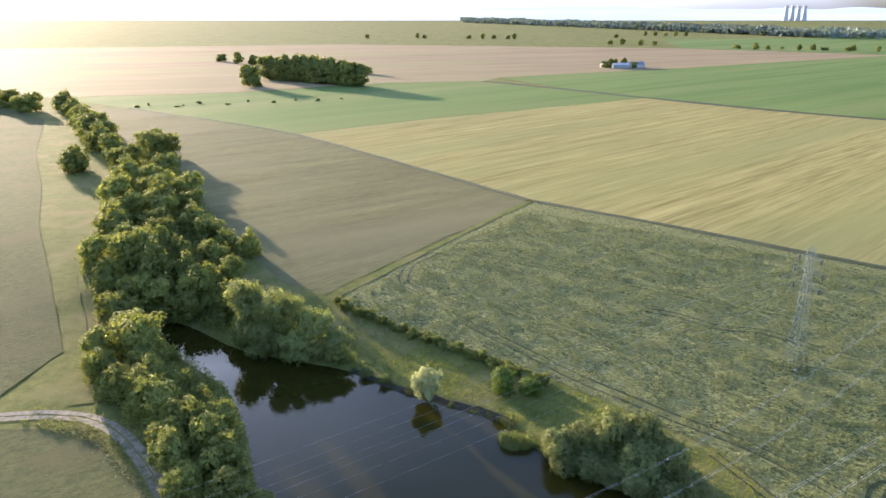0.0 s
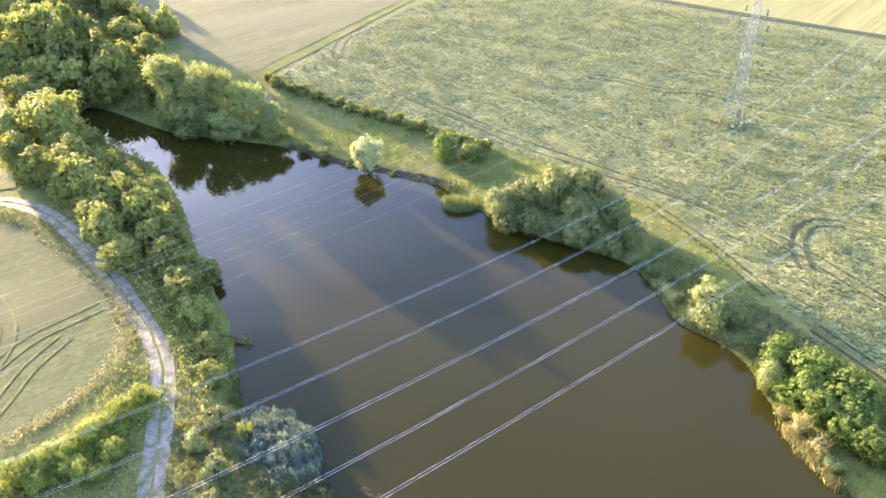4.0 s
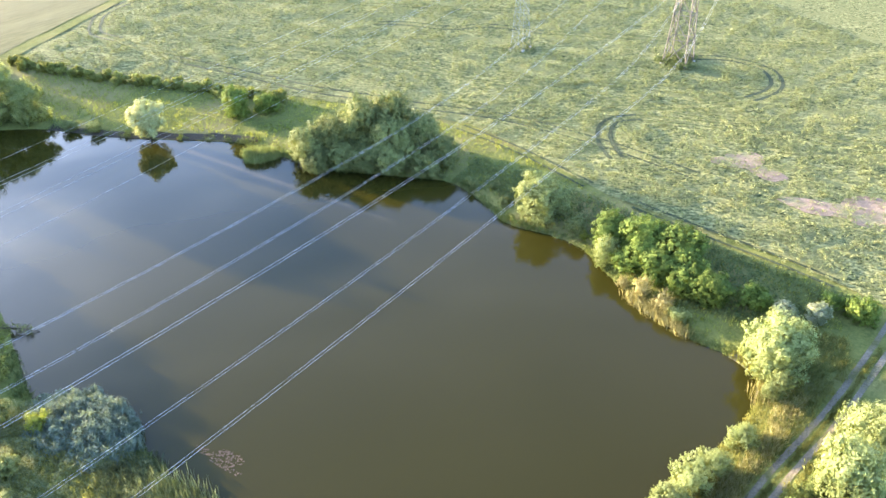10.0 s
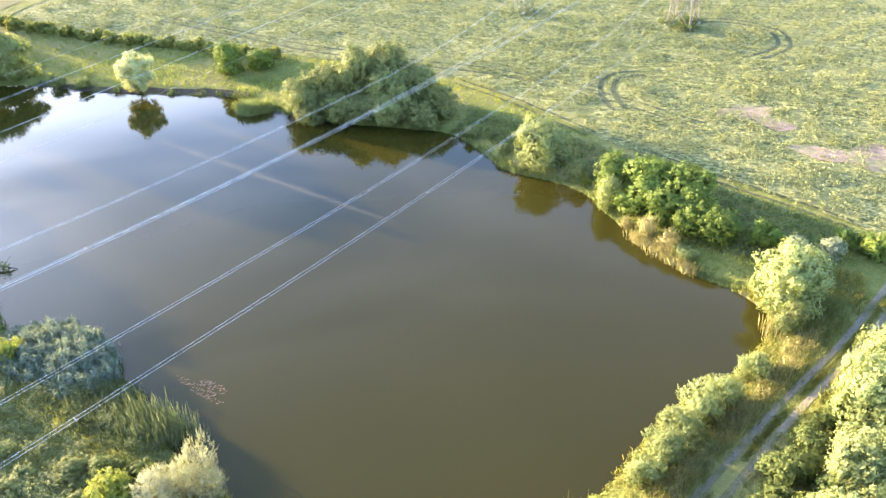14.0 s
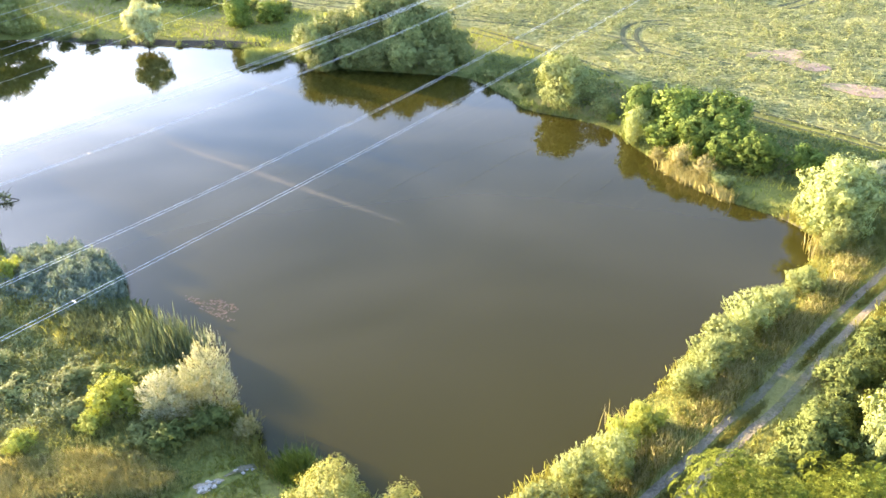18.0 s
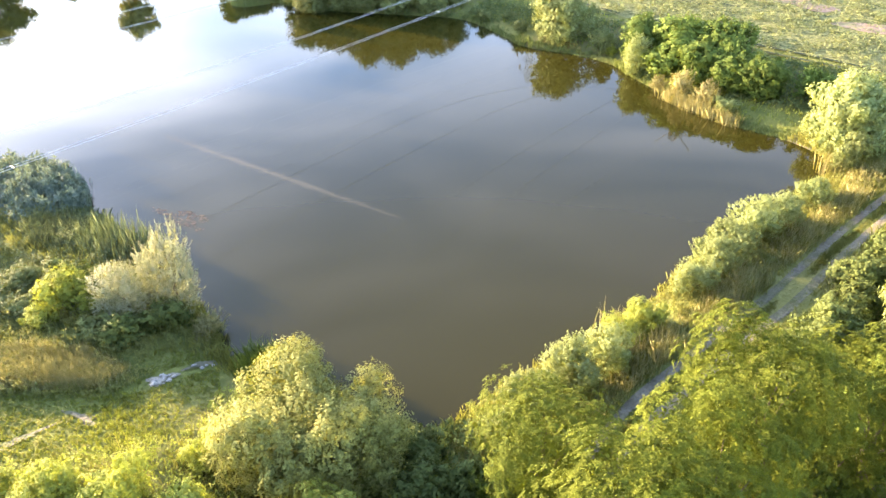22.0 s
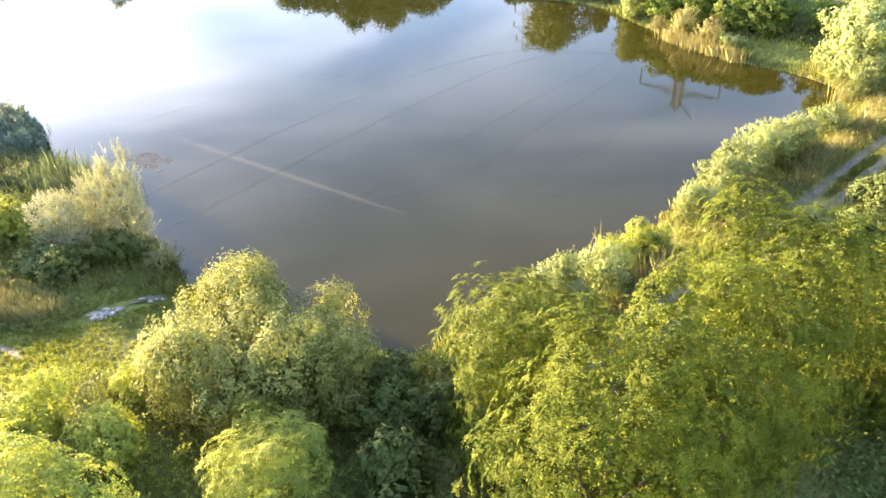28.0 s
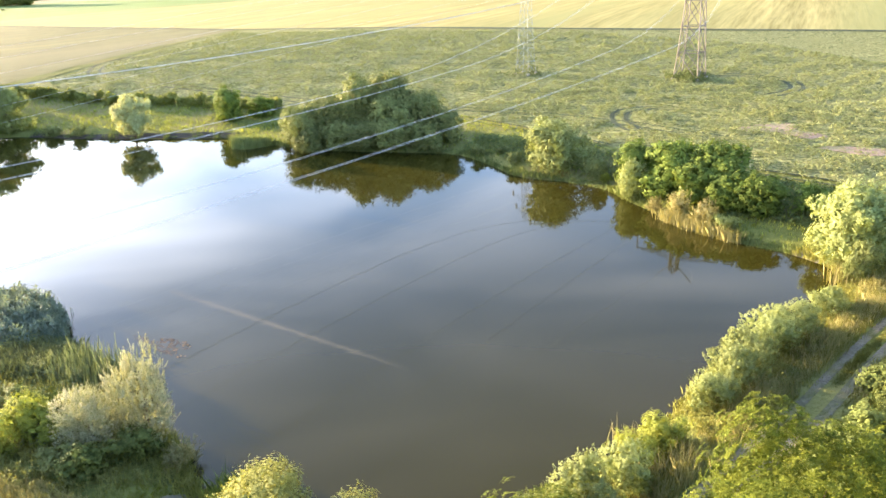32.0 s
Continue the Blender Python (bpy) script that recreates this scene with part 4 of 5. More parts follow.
# the belt of trees on the west shore
SHORE_BELT = [(-23.6, 73.5, 3.0, 2.4), (-25.3, 79.5, 3.6, 2.7), (-27.9, 86.5, 4.4, 3.2), (-31.2, 92.5, 5.6, 3.8), (-34.7, 99, 7.2, 4.3), (-37.7, 105.5, 7.8, 4.6), (-41.2, 112, 9, 4.1), (-46.2, 107.5, 8.1, 4.6), (-47.2, 116, 9.5, 4.6), (-53.2, 121.5, 9.7, 4.8), (-47.8, 126, 6.4, 3.6), (-42.2, 121, 6.6, 3.7), (-59.2, 129.5, 9.5, 4.4)]
SHORE_BELT_BACK = [(-65.2, 131, 8.1, 4.6), (-55.2, 134, 5.6, 3.6), (-67.2, 147, 13.5, 7.1), (-75.2, 146, 9.4, 4.4), (-63.5, 140, 8, 4.2), (-71.7, 137.5, 7.5, 4.3), (-29, 98, 4.5, 3), (-42, 101, 6, 3.6), (-49, 112, 7, 4), (-57, 124, 8, 4.4), (-62, 146, 6, 3.6), (-74, 156, 9, 5)]
for i, (x, y, h, r) in enumerate(SHORE_BELT + SHORE_BELT_BACK):
    plant("dark_tree", x, y, h, r, "dense dark green tree of the shore belt", "belt_tree", "tree", "trees of the west shore belt", seed=i)
for i, (x, y, h, r) in enumerate([(-46.5, 160.5, 16, 6.4), (-37.5, 156.5, 16, 6.2), (-29.5, 153.5, 12, 5.2), (-23.8, 150, 8.0, 4.0), (-42, 154.5, 9, 4.6), (-33.5, 151.5, 7.5, 4.2)]):
    plant("tall_willow", x, y, h, r, "tall drooping willow over the far end of the pond", "willow_tree", "willow", "tall willows at the far end", seed=i)
BELT_NEAR = [(-54, 172, 10, 4.8), (-64, 180, 12, 6.0), (-73, 176, 11, 6), (-78, 188, 13, 6.5), (-88, 196, 13.5, 7.0), (-99, 197, 11, 6), (-90, 184, 9, 5), (-82, 168, 9, 5), (-58, 188, 9, 5), (-57.5, 207, 9, 3.8), (-66, 200, 8, 5), (-86, 214, 11, 6), (-104, 222, 12, 7), (-96, 240, 12, 7), (-116, 252, 15, 8), (-82, 232, 9, 6), (-96, 268, 12, 7)]
BELT_MIDDLE = [(-112, 282, 12, 8), (-128, 292, 13, 8), (-140, 318, 14, 9), (-118, 306, 12, 8), (-164, 322, 12, 8), (-134, 344, 16, 10), (-160, 350, 13, 9), (-176, 374, 14, 10), (-150, 372, 12, 8), (-196, 410, 15, 11), (-212, 438, 14, 10), (-186, 402, 12, 9), (-228, 462, 13, 10), (-70, 188, 11, 5.5), (-80, 178, 10, 5.5), (-77, 164, 9, 5), (-66, 174, 9.5, 5)]
BELT_FAR = [(-85, 203, 11, 6), (-95, 208, 11, 6), (-76, 200, 9, 5), (-106, 236, 12, 7), (-92, 226, 10, 6), (-101, 253, 12, 7), (-108, 266, 12, 7), (-122, 270, 11, 7), (-66, 212, 7, 4.5), (-74, 222, 8, 5), (-90, 252, 9, 6), (-268, 525, 14, 11), (-292, 520, 14, 11), (-318, 545, 14, 12), (-250, 500, 11, 9), (-340, 560, 13, 12)]
for i, (x, y, h, r) in enumerate(BELT_NEAR + BELT_MIDDLE + BELT_FAR):
    plant("stream_tree", x, y, h, r, "hazy backlit tree of the belt along the stream", "belt_tree", "tree", "trees of the stream belt", seed=i)
# hedge between field and meadow
for i in range(42):
    t = i / 41
    x, y = -27 + 49 * t + 0.8 * math.sin(i * 2.1), 174.5 - 38.5 * t + 0.7 * math.cos(i * 1.7)
    plant("hedge_shrub", x, y, 1.9 + 0.5 * math.sin(i * 1.3), 1.5 + 0.25 * math.cos(i), "dark low hedge shrub between field and meadow", "hedge_shrub", "shrub", "field hedge", seed=i)
# the far grove
for i in range(26):
    x, y = -178 + 104 * ((i * 0.381) % 1), 690 + 75 * ((i * 0.618) % 1)
    plant("far_tree", x, y, 21 + 4 * math.sin(i * 1.9), 11 + 2 * math.cos(i), "tall dark tree of the far grove", "grove_tree", "tree", "far grove", seed=i)

# ---- power lines ----
def beam(verts, faces, a, b, w):
    """A square bar from a to b."""
    a, b = Vector(a), Vector(b)
    way = (b - a).normalized()
    u = way.cross(Vector((0.31, 0.77, 0.55))).normalized() * w / 2
    v = way.cross(u).normalized() * w / 2
    n = len(verts)
    for c in (a, b):
        verts += [tuple(c + u + v), tuple(c - u + v), tuple(c - u - v), tuple(c + u - v)]
    faces += [(n, n + 1, n + 5, n + 4), (n + 1, n + 2, n + 6, n + 5), (n + 2, n + 3, n + 7, n + 6), (n + 3, n, n + 4, n + 7), (n + 3, n + 2, n + 1, n), (n + 4, n + 5, n + 6, n + 7)]


def bars(name, pairs, w, mat, parent, label=""):
    verts, faces = [], []
    for a, b in pairs:
        beam(verts, faces, a, b, w)
    ob = mesh_object(name, verts, faces, mat, parent, False)
    return tagged(ob, label)


LINE_WAY = Vector((1.65, 1.0, 0)).normalized()
LINE_SIDE = Vector((LINE_WAY.y, -LINE_WAY.x, 0))


def pylon(name, x, y, tall, foot, waist, mat, arms, horns, label, w=0.16, panels=9, insulator=0.0, pad=0.9):
    """A lattice pylon: four legs, crossed braces panel by panel, arms across the line, insulators and footings."""
    root = new(name)
    root.location = (x, y, ground_z(x, y))
    root.rotation_euler = (0, 0, math.atan2(LINE_SIDE.y, LINE_SIDE.x))
    ring = lambda z: foot + (waist - foot) * min(1.0, (z / (tall * 0.78))) ** 0.8  # noqa: E731
    lv = [tall * (1 - (1 - i / panels) ** 1.25) * 0.97 for i in range(panels + 1)]
    corner = lambda z, k: (ring(z) * (1 if k in (0, 3) else -1), ring(z) * (1 if k < 2 else -1), z)  # noqa: E731
    for k in range(4):
        leg = bars("leg", [(corner(lv[i], k), corner(lv[i + 1], k)) for i in range(panels)], w, mat, root)
        f = corner(0, k)
        v, q = [], []
        beam(v, q, (f[0], f[1], -0.5), (f[0], f[1], 0.35), pad)
        tagged(mesh_object("footing", v, q, M_CONC, leg, False), "pale concrete footing")
    for i in range(panels):
        for k in range(4):
            a, b = lv[i], lv[i + 1]
            bars("brace", [(corner(a, k), corner(b, (k + 1) % 4)), (corner(a, (k + 1) % 4), corner(b, k)), (corner(b, k), corner(b, (k + 1) % 4))], w * 0.75, mat, root)
    for z, half in arms:
        for s in (-1, 1):
            r = ring(z)
            tip = (s * half, 0, z + 0.35)
            crossarm = bars("crossarm", [((s * r, r, z), tip), ((s * r, -r, z), tip), ((s * r, r, z + 1.3), tip), ((s * r, -r, z + 1.3), tip), ((s * (r + half) / 2, 0, z + 0.2), (s * r, r, z + 1.3)), ((s * (r + half) / 2, 0, z + 0.2), (s * r, -r, z + 1.3)),
                              ((s * (r * 2 + half) / 3, r * 0.6, z + 0.1), (s * (r * 2 + half) / 3, -r * 0.6, z + 0.1))], w * 0.6, mat, root)
            if insulator:
                v, q = [], []
                for j in range(8):
                    beam(v, q, (tip[0], 0, tip[2] - insulator * j / 8), (tip[0], 0, tip[2] - insulator * (j + 0.7) / 8), 0.22 if j % 2 else 0.30)
                tagged(mesh_object("insulator", v, q, M_GLASS_DK, crossarm, False), "dark insulator string")
    for dx, z in horns:
        bars("horn", [((0.4 * (1 if dx > 0 else -1), 0.3, lv[-1] - 1.5), (dx, 0, z)), ((0.4 * (1 if dx > 0 else -1), -0.3, lv[-1] - 1.5), (dx, 0, z))], w * 0.6, mat, root)
    bars("peak", [(corner(lv[-1], k), (0, 0, tall)) for k in range(4)], w * 0.6, mat, root)
    return tagged(root, label, "pylon")


pylon("pylon", 76, 142.9, 27.6, 1.6, 0.55, M_STEEL, [(18.4, 2.9), (21.6, 3.2), (24.6, 2.4)], [], "slim grey-green lattice pylon in the field", 0.048, 12, 1.2, 0.5)
pylon("pylon", 102.8, 122.5, 39.5, 2.5, 0.8, M_RUST, [(34.3, 8.8)], [(-4.2, 40.6), (4.2, 40.6)], "large grey-brown lattice pylon in the field", 0.15, 9, 3.7, 0.6)


def tube(points, r, sides=4):
    verts, faces = [], []
    p = [Vector(q) for q in points]
    for i, c in enumerate(p):
        way = (p[min(i + 1, len(p) - 1)] - p[max(i - 1, 0)]).normalized()
        u = way.cross(Vector((0, 0, 1))).normalized()
        v = u.cross(way)
        for k in range(sides):
            q = 2 * math.pi * k / sides
            verts.append(tuple(c + r * (u * math.cos(q) + v * math.sin(q))))
    for i in range(len(p) - 1):
        for k in range(sides):
            a = i * sides
            faces.append((a + k, a + (k + 1) % sides, a + sides + (k + 1) % sides, a + sides + k))
    return verts, faces


def power_line(name, low, slope, rise, sag, high, twin, r, label, group):
    """A hanging cable over the pond: a shallow parabola round its low part, then a steady climb to a pylon's arm."""
    high = Vector(high)

    def at(y, off=0.0):
        s = min(y, 90.0) - 60.0
        x, z = low[0] + slope * s, low[1] + rise * s + sag * (1 + slope ** 2) * s * s
        if y > 90.0:
            t, span = (y - 90.0) / (high.y - 90.0), high.y - 90.0
            dz = (rise + 2 * sag * (1 + slope ** 2) * 30.0) * span
            z = z + dz * t + (high.z - z - dz) * t * t
            x = x + slope * span * t + (high.x - x - slope * span) * t * t
        return (x + off * 0.52, y - off * 0.855, z)

    root = new(name)
    spans = np.concatenate([np.arange(-70, high.y - 1, 3.0), [high.y]])
    for off in ((-0.16, 0.16) if twin else (0.0,)):
        v, f = tube([at(y, off) for y in spans], r)
        part("conductor", v, f, M_WIRE, root)
    if twin:
        for y in np.arange(-60.0 + (low[0] % 7), high.y - 5, 19.4):
            v, f = [], []
            beam(v, f, at(y, -0.2), at(y, 0.2), 0.055)
            tagged(mesh_object("spacer", v, f, M_STEEL, root, False), "pale cable spacer")
    return tagged(root, label, "power line", group)


PB, zb = Vector((102.8, 122.5, 0)), ground_z(102.8, 122.5)
for low, slope, rise, sag, lateral, up in [((-22.6, 12.34), 1.633, -0.0797, 0.00063, -8.8, 30.5), ((-9.85, 12.49), 1.627, -0.055, 0.0007, -4.2, 30.5), ((17.54, 20.78), 1.706, 0.0514, 0.00065, 4.2, 40.5), ((12.99, 11.58), 1.643, 0.0132, 0.00054, 4.2, 30.5), ((23.55, 12.0), 1.6225, 0.011, 0.00029, 8.8, 30.5)]:
    power_line("power_line", low, slope, rise, sag, PB + LINE_SIDE * lateral + Vector((0, 0, zb + up)), True, 0.0115, "pale twin-bundle power cable hanging over the pond", "twin power cables")
PA, za = Vector((76, 142.9, 0)), ground_z(76, 142.9)
for lateral, up in [(-2.9, 17.4), (2.9, 17.4), (-3.2, 20.6), (3.2, 20.6), (-2.4, 23.4), (2.4, 23.4)]:
    x60 = 76 - 1.65 * 82.9 + lateral * 1.93
    power_line("power_line", (x60, up - 6.5), 1.65, 0.02, 0.0005, PA + LINE_SIDE * lateral + Vector((0, 0, za + up)), False, 0.008, "thin grey power cable crossing the shore belt", "thin power cables")

# ---- grass, reeds and weeds ----
def scatter(poly, n, clear=(), wet=False):
    """Random places inside an outline, off the water and off the tracks."""
    poly = np.array(poly, float)
    lo, hi = poly.min(0), poly.max(0)
    x, y = rng.uniform(lo[0], hi[0], n * 3), rng.uniform(lo[1], hi[1], n * 3)
    ok = inside(poly, x, y)
    if not wet:
        ok &= from_shore(x, y) > 0.15
    for line, gap in clear:
        ok &= away(np.array(line, float), x, y) > gap
    return x[ok][:n], y[ok][:n]


def blades(name, xs, ys, tall, wide, per, lean, mat, label, category, base=None, patchy=0.0, tall_each=None):
    """Upright bent blades, in tufts, as one sheet of plant cover."""
    zs = height(xs, ys) if base is None else np.full(len(xs), base)
    n = len(xs) * per
    x, y, z = np.repeat(xs, per), np.repeat(ys, per), np.repeat(zs, per)
    grow = rng.uniform(0.55, 1.25, n)
    if tall_each is not None:
        grow = grow * np.repeat(tall_each, per) / 1.1
    if patchy:
        big = np.array([noise.noise(Vector((a * 0.22, b * 0.22, 3.0))) for a, b in zip(xs, ys)])
        grow *= np.repeat(np.clip(1 + patchy * big * 2, 0.3, 2.0), per)
    x, y = x + rng.normal(0, tall * 0.28, n), y + rng.normal(0, tall * 0.28, n)
    ang, out = rng.uniform(0, 6.283, n), rng.uniform(0.1, 1.0, n) * lean * tall * grow
    face = rng.uniform(0, 6.283, n)
    wx, wy = np.cos(face) * wide * 0.5, np.sin(face) * wide * 0.5
    h = tall * grow
    mx, my = x + np.cos(ang) * out * 0.35, y + np.sin(ang) * out * 0.35
    tx, ty = x + np.cos(ang) * out, y + np.sin(ang) * out
    v = np.stack([np.stack([x - wx, y - wy, z - 0.05], -1), np.stack([x + wx, y + wy, z - 0.05], -1), np.stack([mx + wx * 0.8, my + wy * 0.8, z + h * 0.6], -1), np.stack([tx, ty, z + h], -1), np.stack([mx - wx * 0.8, my - wy * 0.8, z + h * 0.6], -1)], 1).reshape(-1, 3)
    me = bpy.data.meshes.new(name)
    me.vertices.add(5 * n)
    me.vertices.foreach_set("co", v.astype(np.float32).ravel())
    me.loops.add(5 * n)
    me.loops.foreach_set("vertex_index", np.arange(5 * n, dtype=np.int32))
    me.polygons.add(n)
    me.polygons.foreach_set("loop_start", np.arange(0, 5 * n, 5, dtype=np.int32))
    me.materials.append(mat)
    me.update(calc_edges=True)
    return tagged(new(name, me), label, category, kind="stuff")


def herbs(name, xs, ys, tall, size, per, mat, label, category, patchy=0.5):
    """Low leafy weeds: a few leaves at each place."""
    zs = height(xs, ys)
    big = np.array([noise.noise(Vector((a * 0.12, b * 0.12, 8.0))) + 0.5 * noise.noise(Vector((a * 0.45, b * 0.45, 2.0))) for a, b in zip(xs, ys)])
    lift = np.clip(1 + patchy * big * 2, 0.25, 2.2)
    n = len(xs) * per
    c = np.stack([np.repeat(xs, per) + rng.normal(0, size * 1.1, n), np.repeat(ys, per) + rng.normal(0, size * 1.1, n), np.repeat(zs, per) + np.repeat(lift, per) * tall * rng.uniform(0.15, 1.0, n)], -1)
    nor = rng.normal(0, 0.55, size=(n, 3)) + (0, 0, 0.9)
    return tagged(new(name, leaves_mesh(name, c, nor, size, 0.5, mat)), label, category, kind="stuff")


def blob(cx, cy, rx, ry, turn=0.0, n=14, rough=0.15):
    c, s = math.cos(turn), math.sin(turn)
    pts = []
    for i in range(n):
        a = 2 * math.pi * i / n
        k = 1 + rough * math.sin(a * 3 + cx) + rough * 0.6 * math.cos(a * 5 + cy)
        u, v = rx * k * math.cos(a), ry * k * math.sin(a)
        pts.append((cx + u * c - v * s, cy + u * s + v * c))
    return pts


TRACKS = ((rounded(TRACK_W), 1.5), (rounded(TRACK_D), 1.1))
# the near shore: a beach, trodden bare spots, a short lawn, dry grass and tall herbs
patch("beach", blob(-5.0, 33.4, 0.85, 0.4, 0.2, 26, 0.3), M_SAND, 0.25, 0.06, "small pale sandy beach at the pond edge", "beach")
patch("beach_edge", blob(-2.6, 34.2, 1.0, 0.3, 0.25, 24, 0.35), M_TROD, 0.25, 0.05, "damp trodden spot at the waterline", "beach")
for k in range(26):
    # pale stones lying on the beach: a rough flattened lump each
    q, d = rng.uniform(0, 6.283), math.sqrt(rng.random())
    x, y, r = -5.0 + 0.75 * d * math.cos(q) + (2.2 if k % 5 == 0 else 0), 33.35 + 0.42 * d * math.sin(q) + (0.7 if k % 5 == 0 else 0), rng.uniform(0.06, 0.17)
    v, f = [(0, 0, r * 0.6)], []
    for lv, (rr, zz) in enumerate(((0.75, 0.42), (1.0, 0.1), (0.8, -0.25))):
        v += [(r * rr * rng.uniform(0.8, 1.2) * math.cos(a * 0.898 + lv), r * 0.8 * rr * rng.uniform(0.8, 1.2) * math.sin(a * 0.898 + lv), r * zz) for a in range(7)]
    f += [(0, 1 + a, 1 + (a + 1) % 7) for a in range(7)]
    f += [(1 + lv * 7 + a, 8 + lv * 7 + a, 8 + lv * 7 + (a + 1) % 7, 1 + lv * 7 + (a + 1) % 7) for lv in range(2) for a in range(7)]
    stone = mesh_object("stone", v, f, M_STONE, smooth_faces=False)
    stone.location = (x, y, ground_z(x, y) + 0.08)
    tagged(stone, "pale weathered stone lying on the small beach", "stone", "stones on the beach")
patch("bare_spot", blob(-8.9, 31.2, 1.2, 0.3, -0.9, 18, 0.4), M_TROD, 0.4, 0.05, "trodden bare spot in the meadow", "bare ground")
patch("bare_spot_low", blob(-11.6, 30.4, 1.3, 0.28, 0.4, 18, 0.4), M_TROD, 0.4, 0.05, "trodden bare spot in the meadow", "bare ground")
BARE = ((np.array([(-5.6, 33.3), (-1.6, 34.2)]), 0.55), (np.array([(-9.5, 32.1), (-8.3, 30.4)]), 0.2), (np.array([(-12.8, 29.9), (-10.4, 31.0)]), 0.2))
LAWN = [(-27, 36), (-14, 35.4), (-8, 35.6), (-5, 36.4), (-1.8, 35), (-2.2, 29.5), (-4.4, 27.8), (-8, 27), (-13, 27.6), (-27, 28)]
patch("bare_spot_field", blob(83.8, 79.5, 5.5, 3.0, -1.35, 24, 0.35), M_REDSOIL, 1.0, 0.12, "reddish bare patch in the weedy field", "bare ground")
patch("bare_spot_field_east", blob(86.8, 62.4, 7.5, 3.8, -0.6, 24, 0.35), M_REDSOIL, 1.0, 0.12, "reddish bare patch in the weedy field", "bare ground")
NEAR = [(-27, 14), (-27, 28), (-13, 27.6), (-8, 27), (-4.4, 27.8), (-2, 31.2), (2, 31), (9, 24), (4, 12)]
BACK = [(-27, 38), (-27, 66), (-19, 68), (-9, 58), (-4, 44), (-1, 36), (-6, 35.4), (-13, 38.4)]
xs, ys = scatter(LAWN, 8000, TRACKS + BARE)
blades("lawn", xs, ys, 0.14, 0.035, 4, 0.9, L_LAWN, "short trodden green grass by the beach", "grass", patchy=0.9)
xs, ys = scatter(LAWN, 900, TRACKS + BARE)
herbs("lawn_weeds", xs, ys, 0.25, 0.07, 6, L_GRASS, "small leafy weeds in the short grass", "weeds", patchy=1.0)
xs, ys = scatter([(-20, 35.6), (-20, 39.6), (-13.4, 39.0), (-9, 37.4), (-6.6, 35.0), (-8, 33.6), (-13, 35.2)], 4600)
blades("dry_grass", xs, ys, 0.65, 0.03, 6, 0.45, L_TAN, "dry straw-coloured tall grass near the beach", "grass", patchy=0.5)
xs, ys = scatter([(-20, 34.6), (-20, 40), (-13.4, 39), (-9, 37), (-5.2, 34.4), (-8, 32.8), (-13, 34.6)], 1800)
herbs("weeds_dry", xs, ys, 0.4, 0.07, 6, L_GRASS, "green weeds among the dry grass", "weeds", patchy=0.7)
xs, ys = scatter(NEAR, 5200, TRACKS)
herbs("weeds", xs, ys, 1.0, 0.085, 9, L_YELLOW, "tall yellow-green weeds on the near shore", "weeds", patchy=0.8)
xs, ys = scatter([(-27, 42), (-27, 66), (-19, 68), (-9, 58), (-4.5, 44), (-6, 41)], 3800, TRACKS)
herbs("tall_weeds", xs, ys, 0.8, 0.085, 12, L_WEED, "tall green nettles between the bank shrubs", "weeds", patchy=1.0)
xs, ys = scatter(BACK, 5000, TRACKS)
herbs("weeds_back", xs, ys, 0.55, 0.07, 13, L_GRASS, "rank green herbs between the bank shrubs", "weeds", patchy=0.8)
xs, ys = (np.concatenate(v) for v in zip(scatter(NEAR, 2600, TRACKS), scatter(BACK, 3400, TRACKS)))
blades("grass", xs, ys, 0.55, 0.035, 5, 0.7, L_GRASS, "tall meadow grass on the near shore", "grass", patchy=0.5)
# the dam's verges
DAM = [(8, 14), (8, 24), (22, 29), (41, 36), (52, 41), (60, 45), (64, 42), (52, 28), (30, 18), (16, 12)]
xs, ys = scatter(DAM, 5200, TRACKS)
blades("grass_dam", xs, ys, 0.6, 0.04, 6, 0.7, L_GRASS, "sunlit tall grass along the dam", "grass", patchy=0.5)
xs, ys = scatter([(13, 20.5), (20, 25.4), (27, 27.6), (36, 31), (46, 34.6), (50, 37.6), (54, 37), (46, 32.8), (36, 29), (26, 25), (18, 22)], 3000, ((rounded(TRACK_D), 1.2),))
blades("straw_grass", xs, ys, 0.75, 0.035, 6, 0.6, L_TAN, "straw-coloured seeding grass beside the dam track", "grass", patchy=0.7)
mid = rounded(TRACK_D, False, 60)
mid = mid[(mid[:, 0] > 6) & (mid[:, 0] < 66)]
mid = np.repeat(mid, 12, 0) + rng.normal(0, 0.16, size=(len(mid) * 12, 2))
blades("track_grass", mid[:, 0], mid[:, 1], 0.22, 0.03, 3, 0.9, L_GRASS, "low grass between the ruts of the dam track", "grass", patchy=0.9)
xs, ys = scatter(DAM, 3600, ((rounded(TRACK_D), 1.9),))
herbs("weeds_dam", xs, ys, 0.7, 0.09, 6, L_GRASS, "leafy weeds along the dam", "weeds")
xs, ys = scatter([(20, 16), (36, 22), (56, 32), (70, 36), (70, 10), (20, -5)], 3600, ((rounded(TRACK_D), 2.2),))
herbs("undergrowth", xs, ys, 1.3, 0.14, 9, L_SHADE, "dark undergrowth below the dam", "undergrowth")
xs, ys = scatter([(4, 4), (3, 20), (5, 27), (9, 24), (18, 17), (26, 14), (26, 2)], 2600, TRACKS)
herbs("undergrowth_near", xs, ys, 1.2, 0.12, 9, L_SHADE, "dark undergrowth between the near trees", "undergrowth")
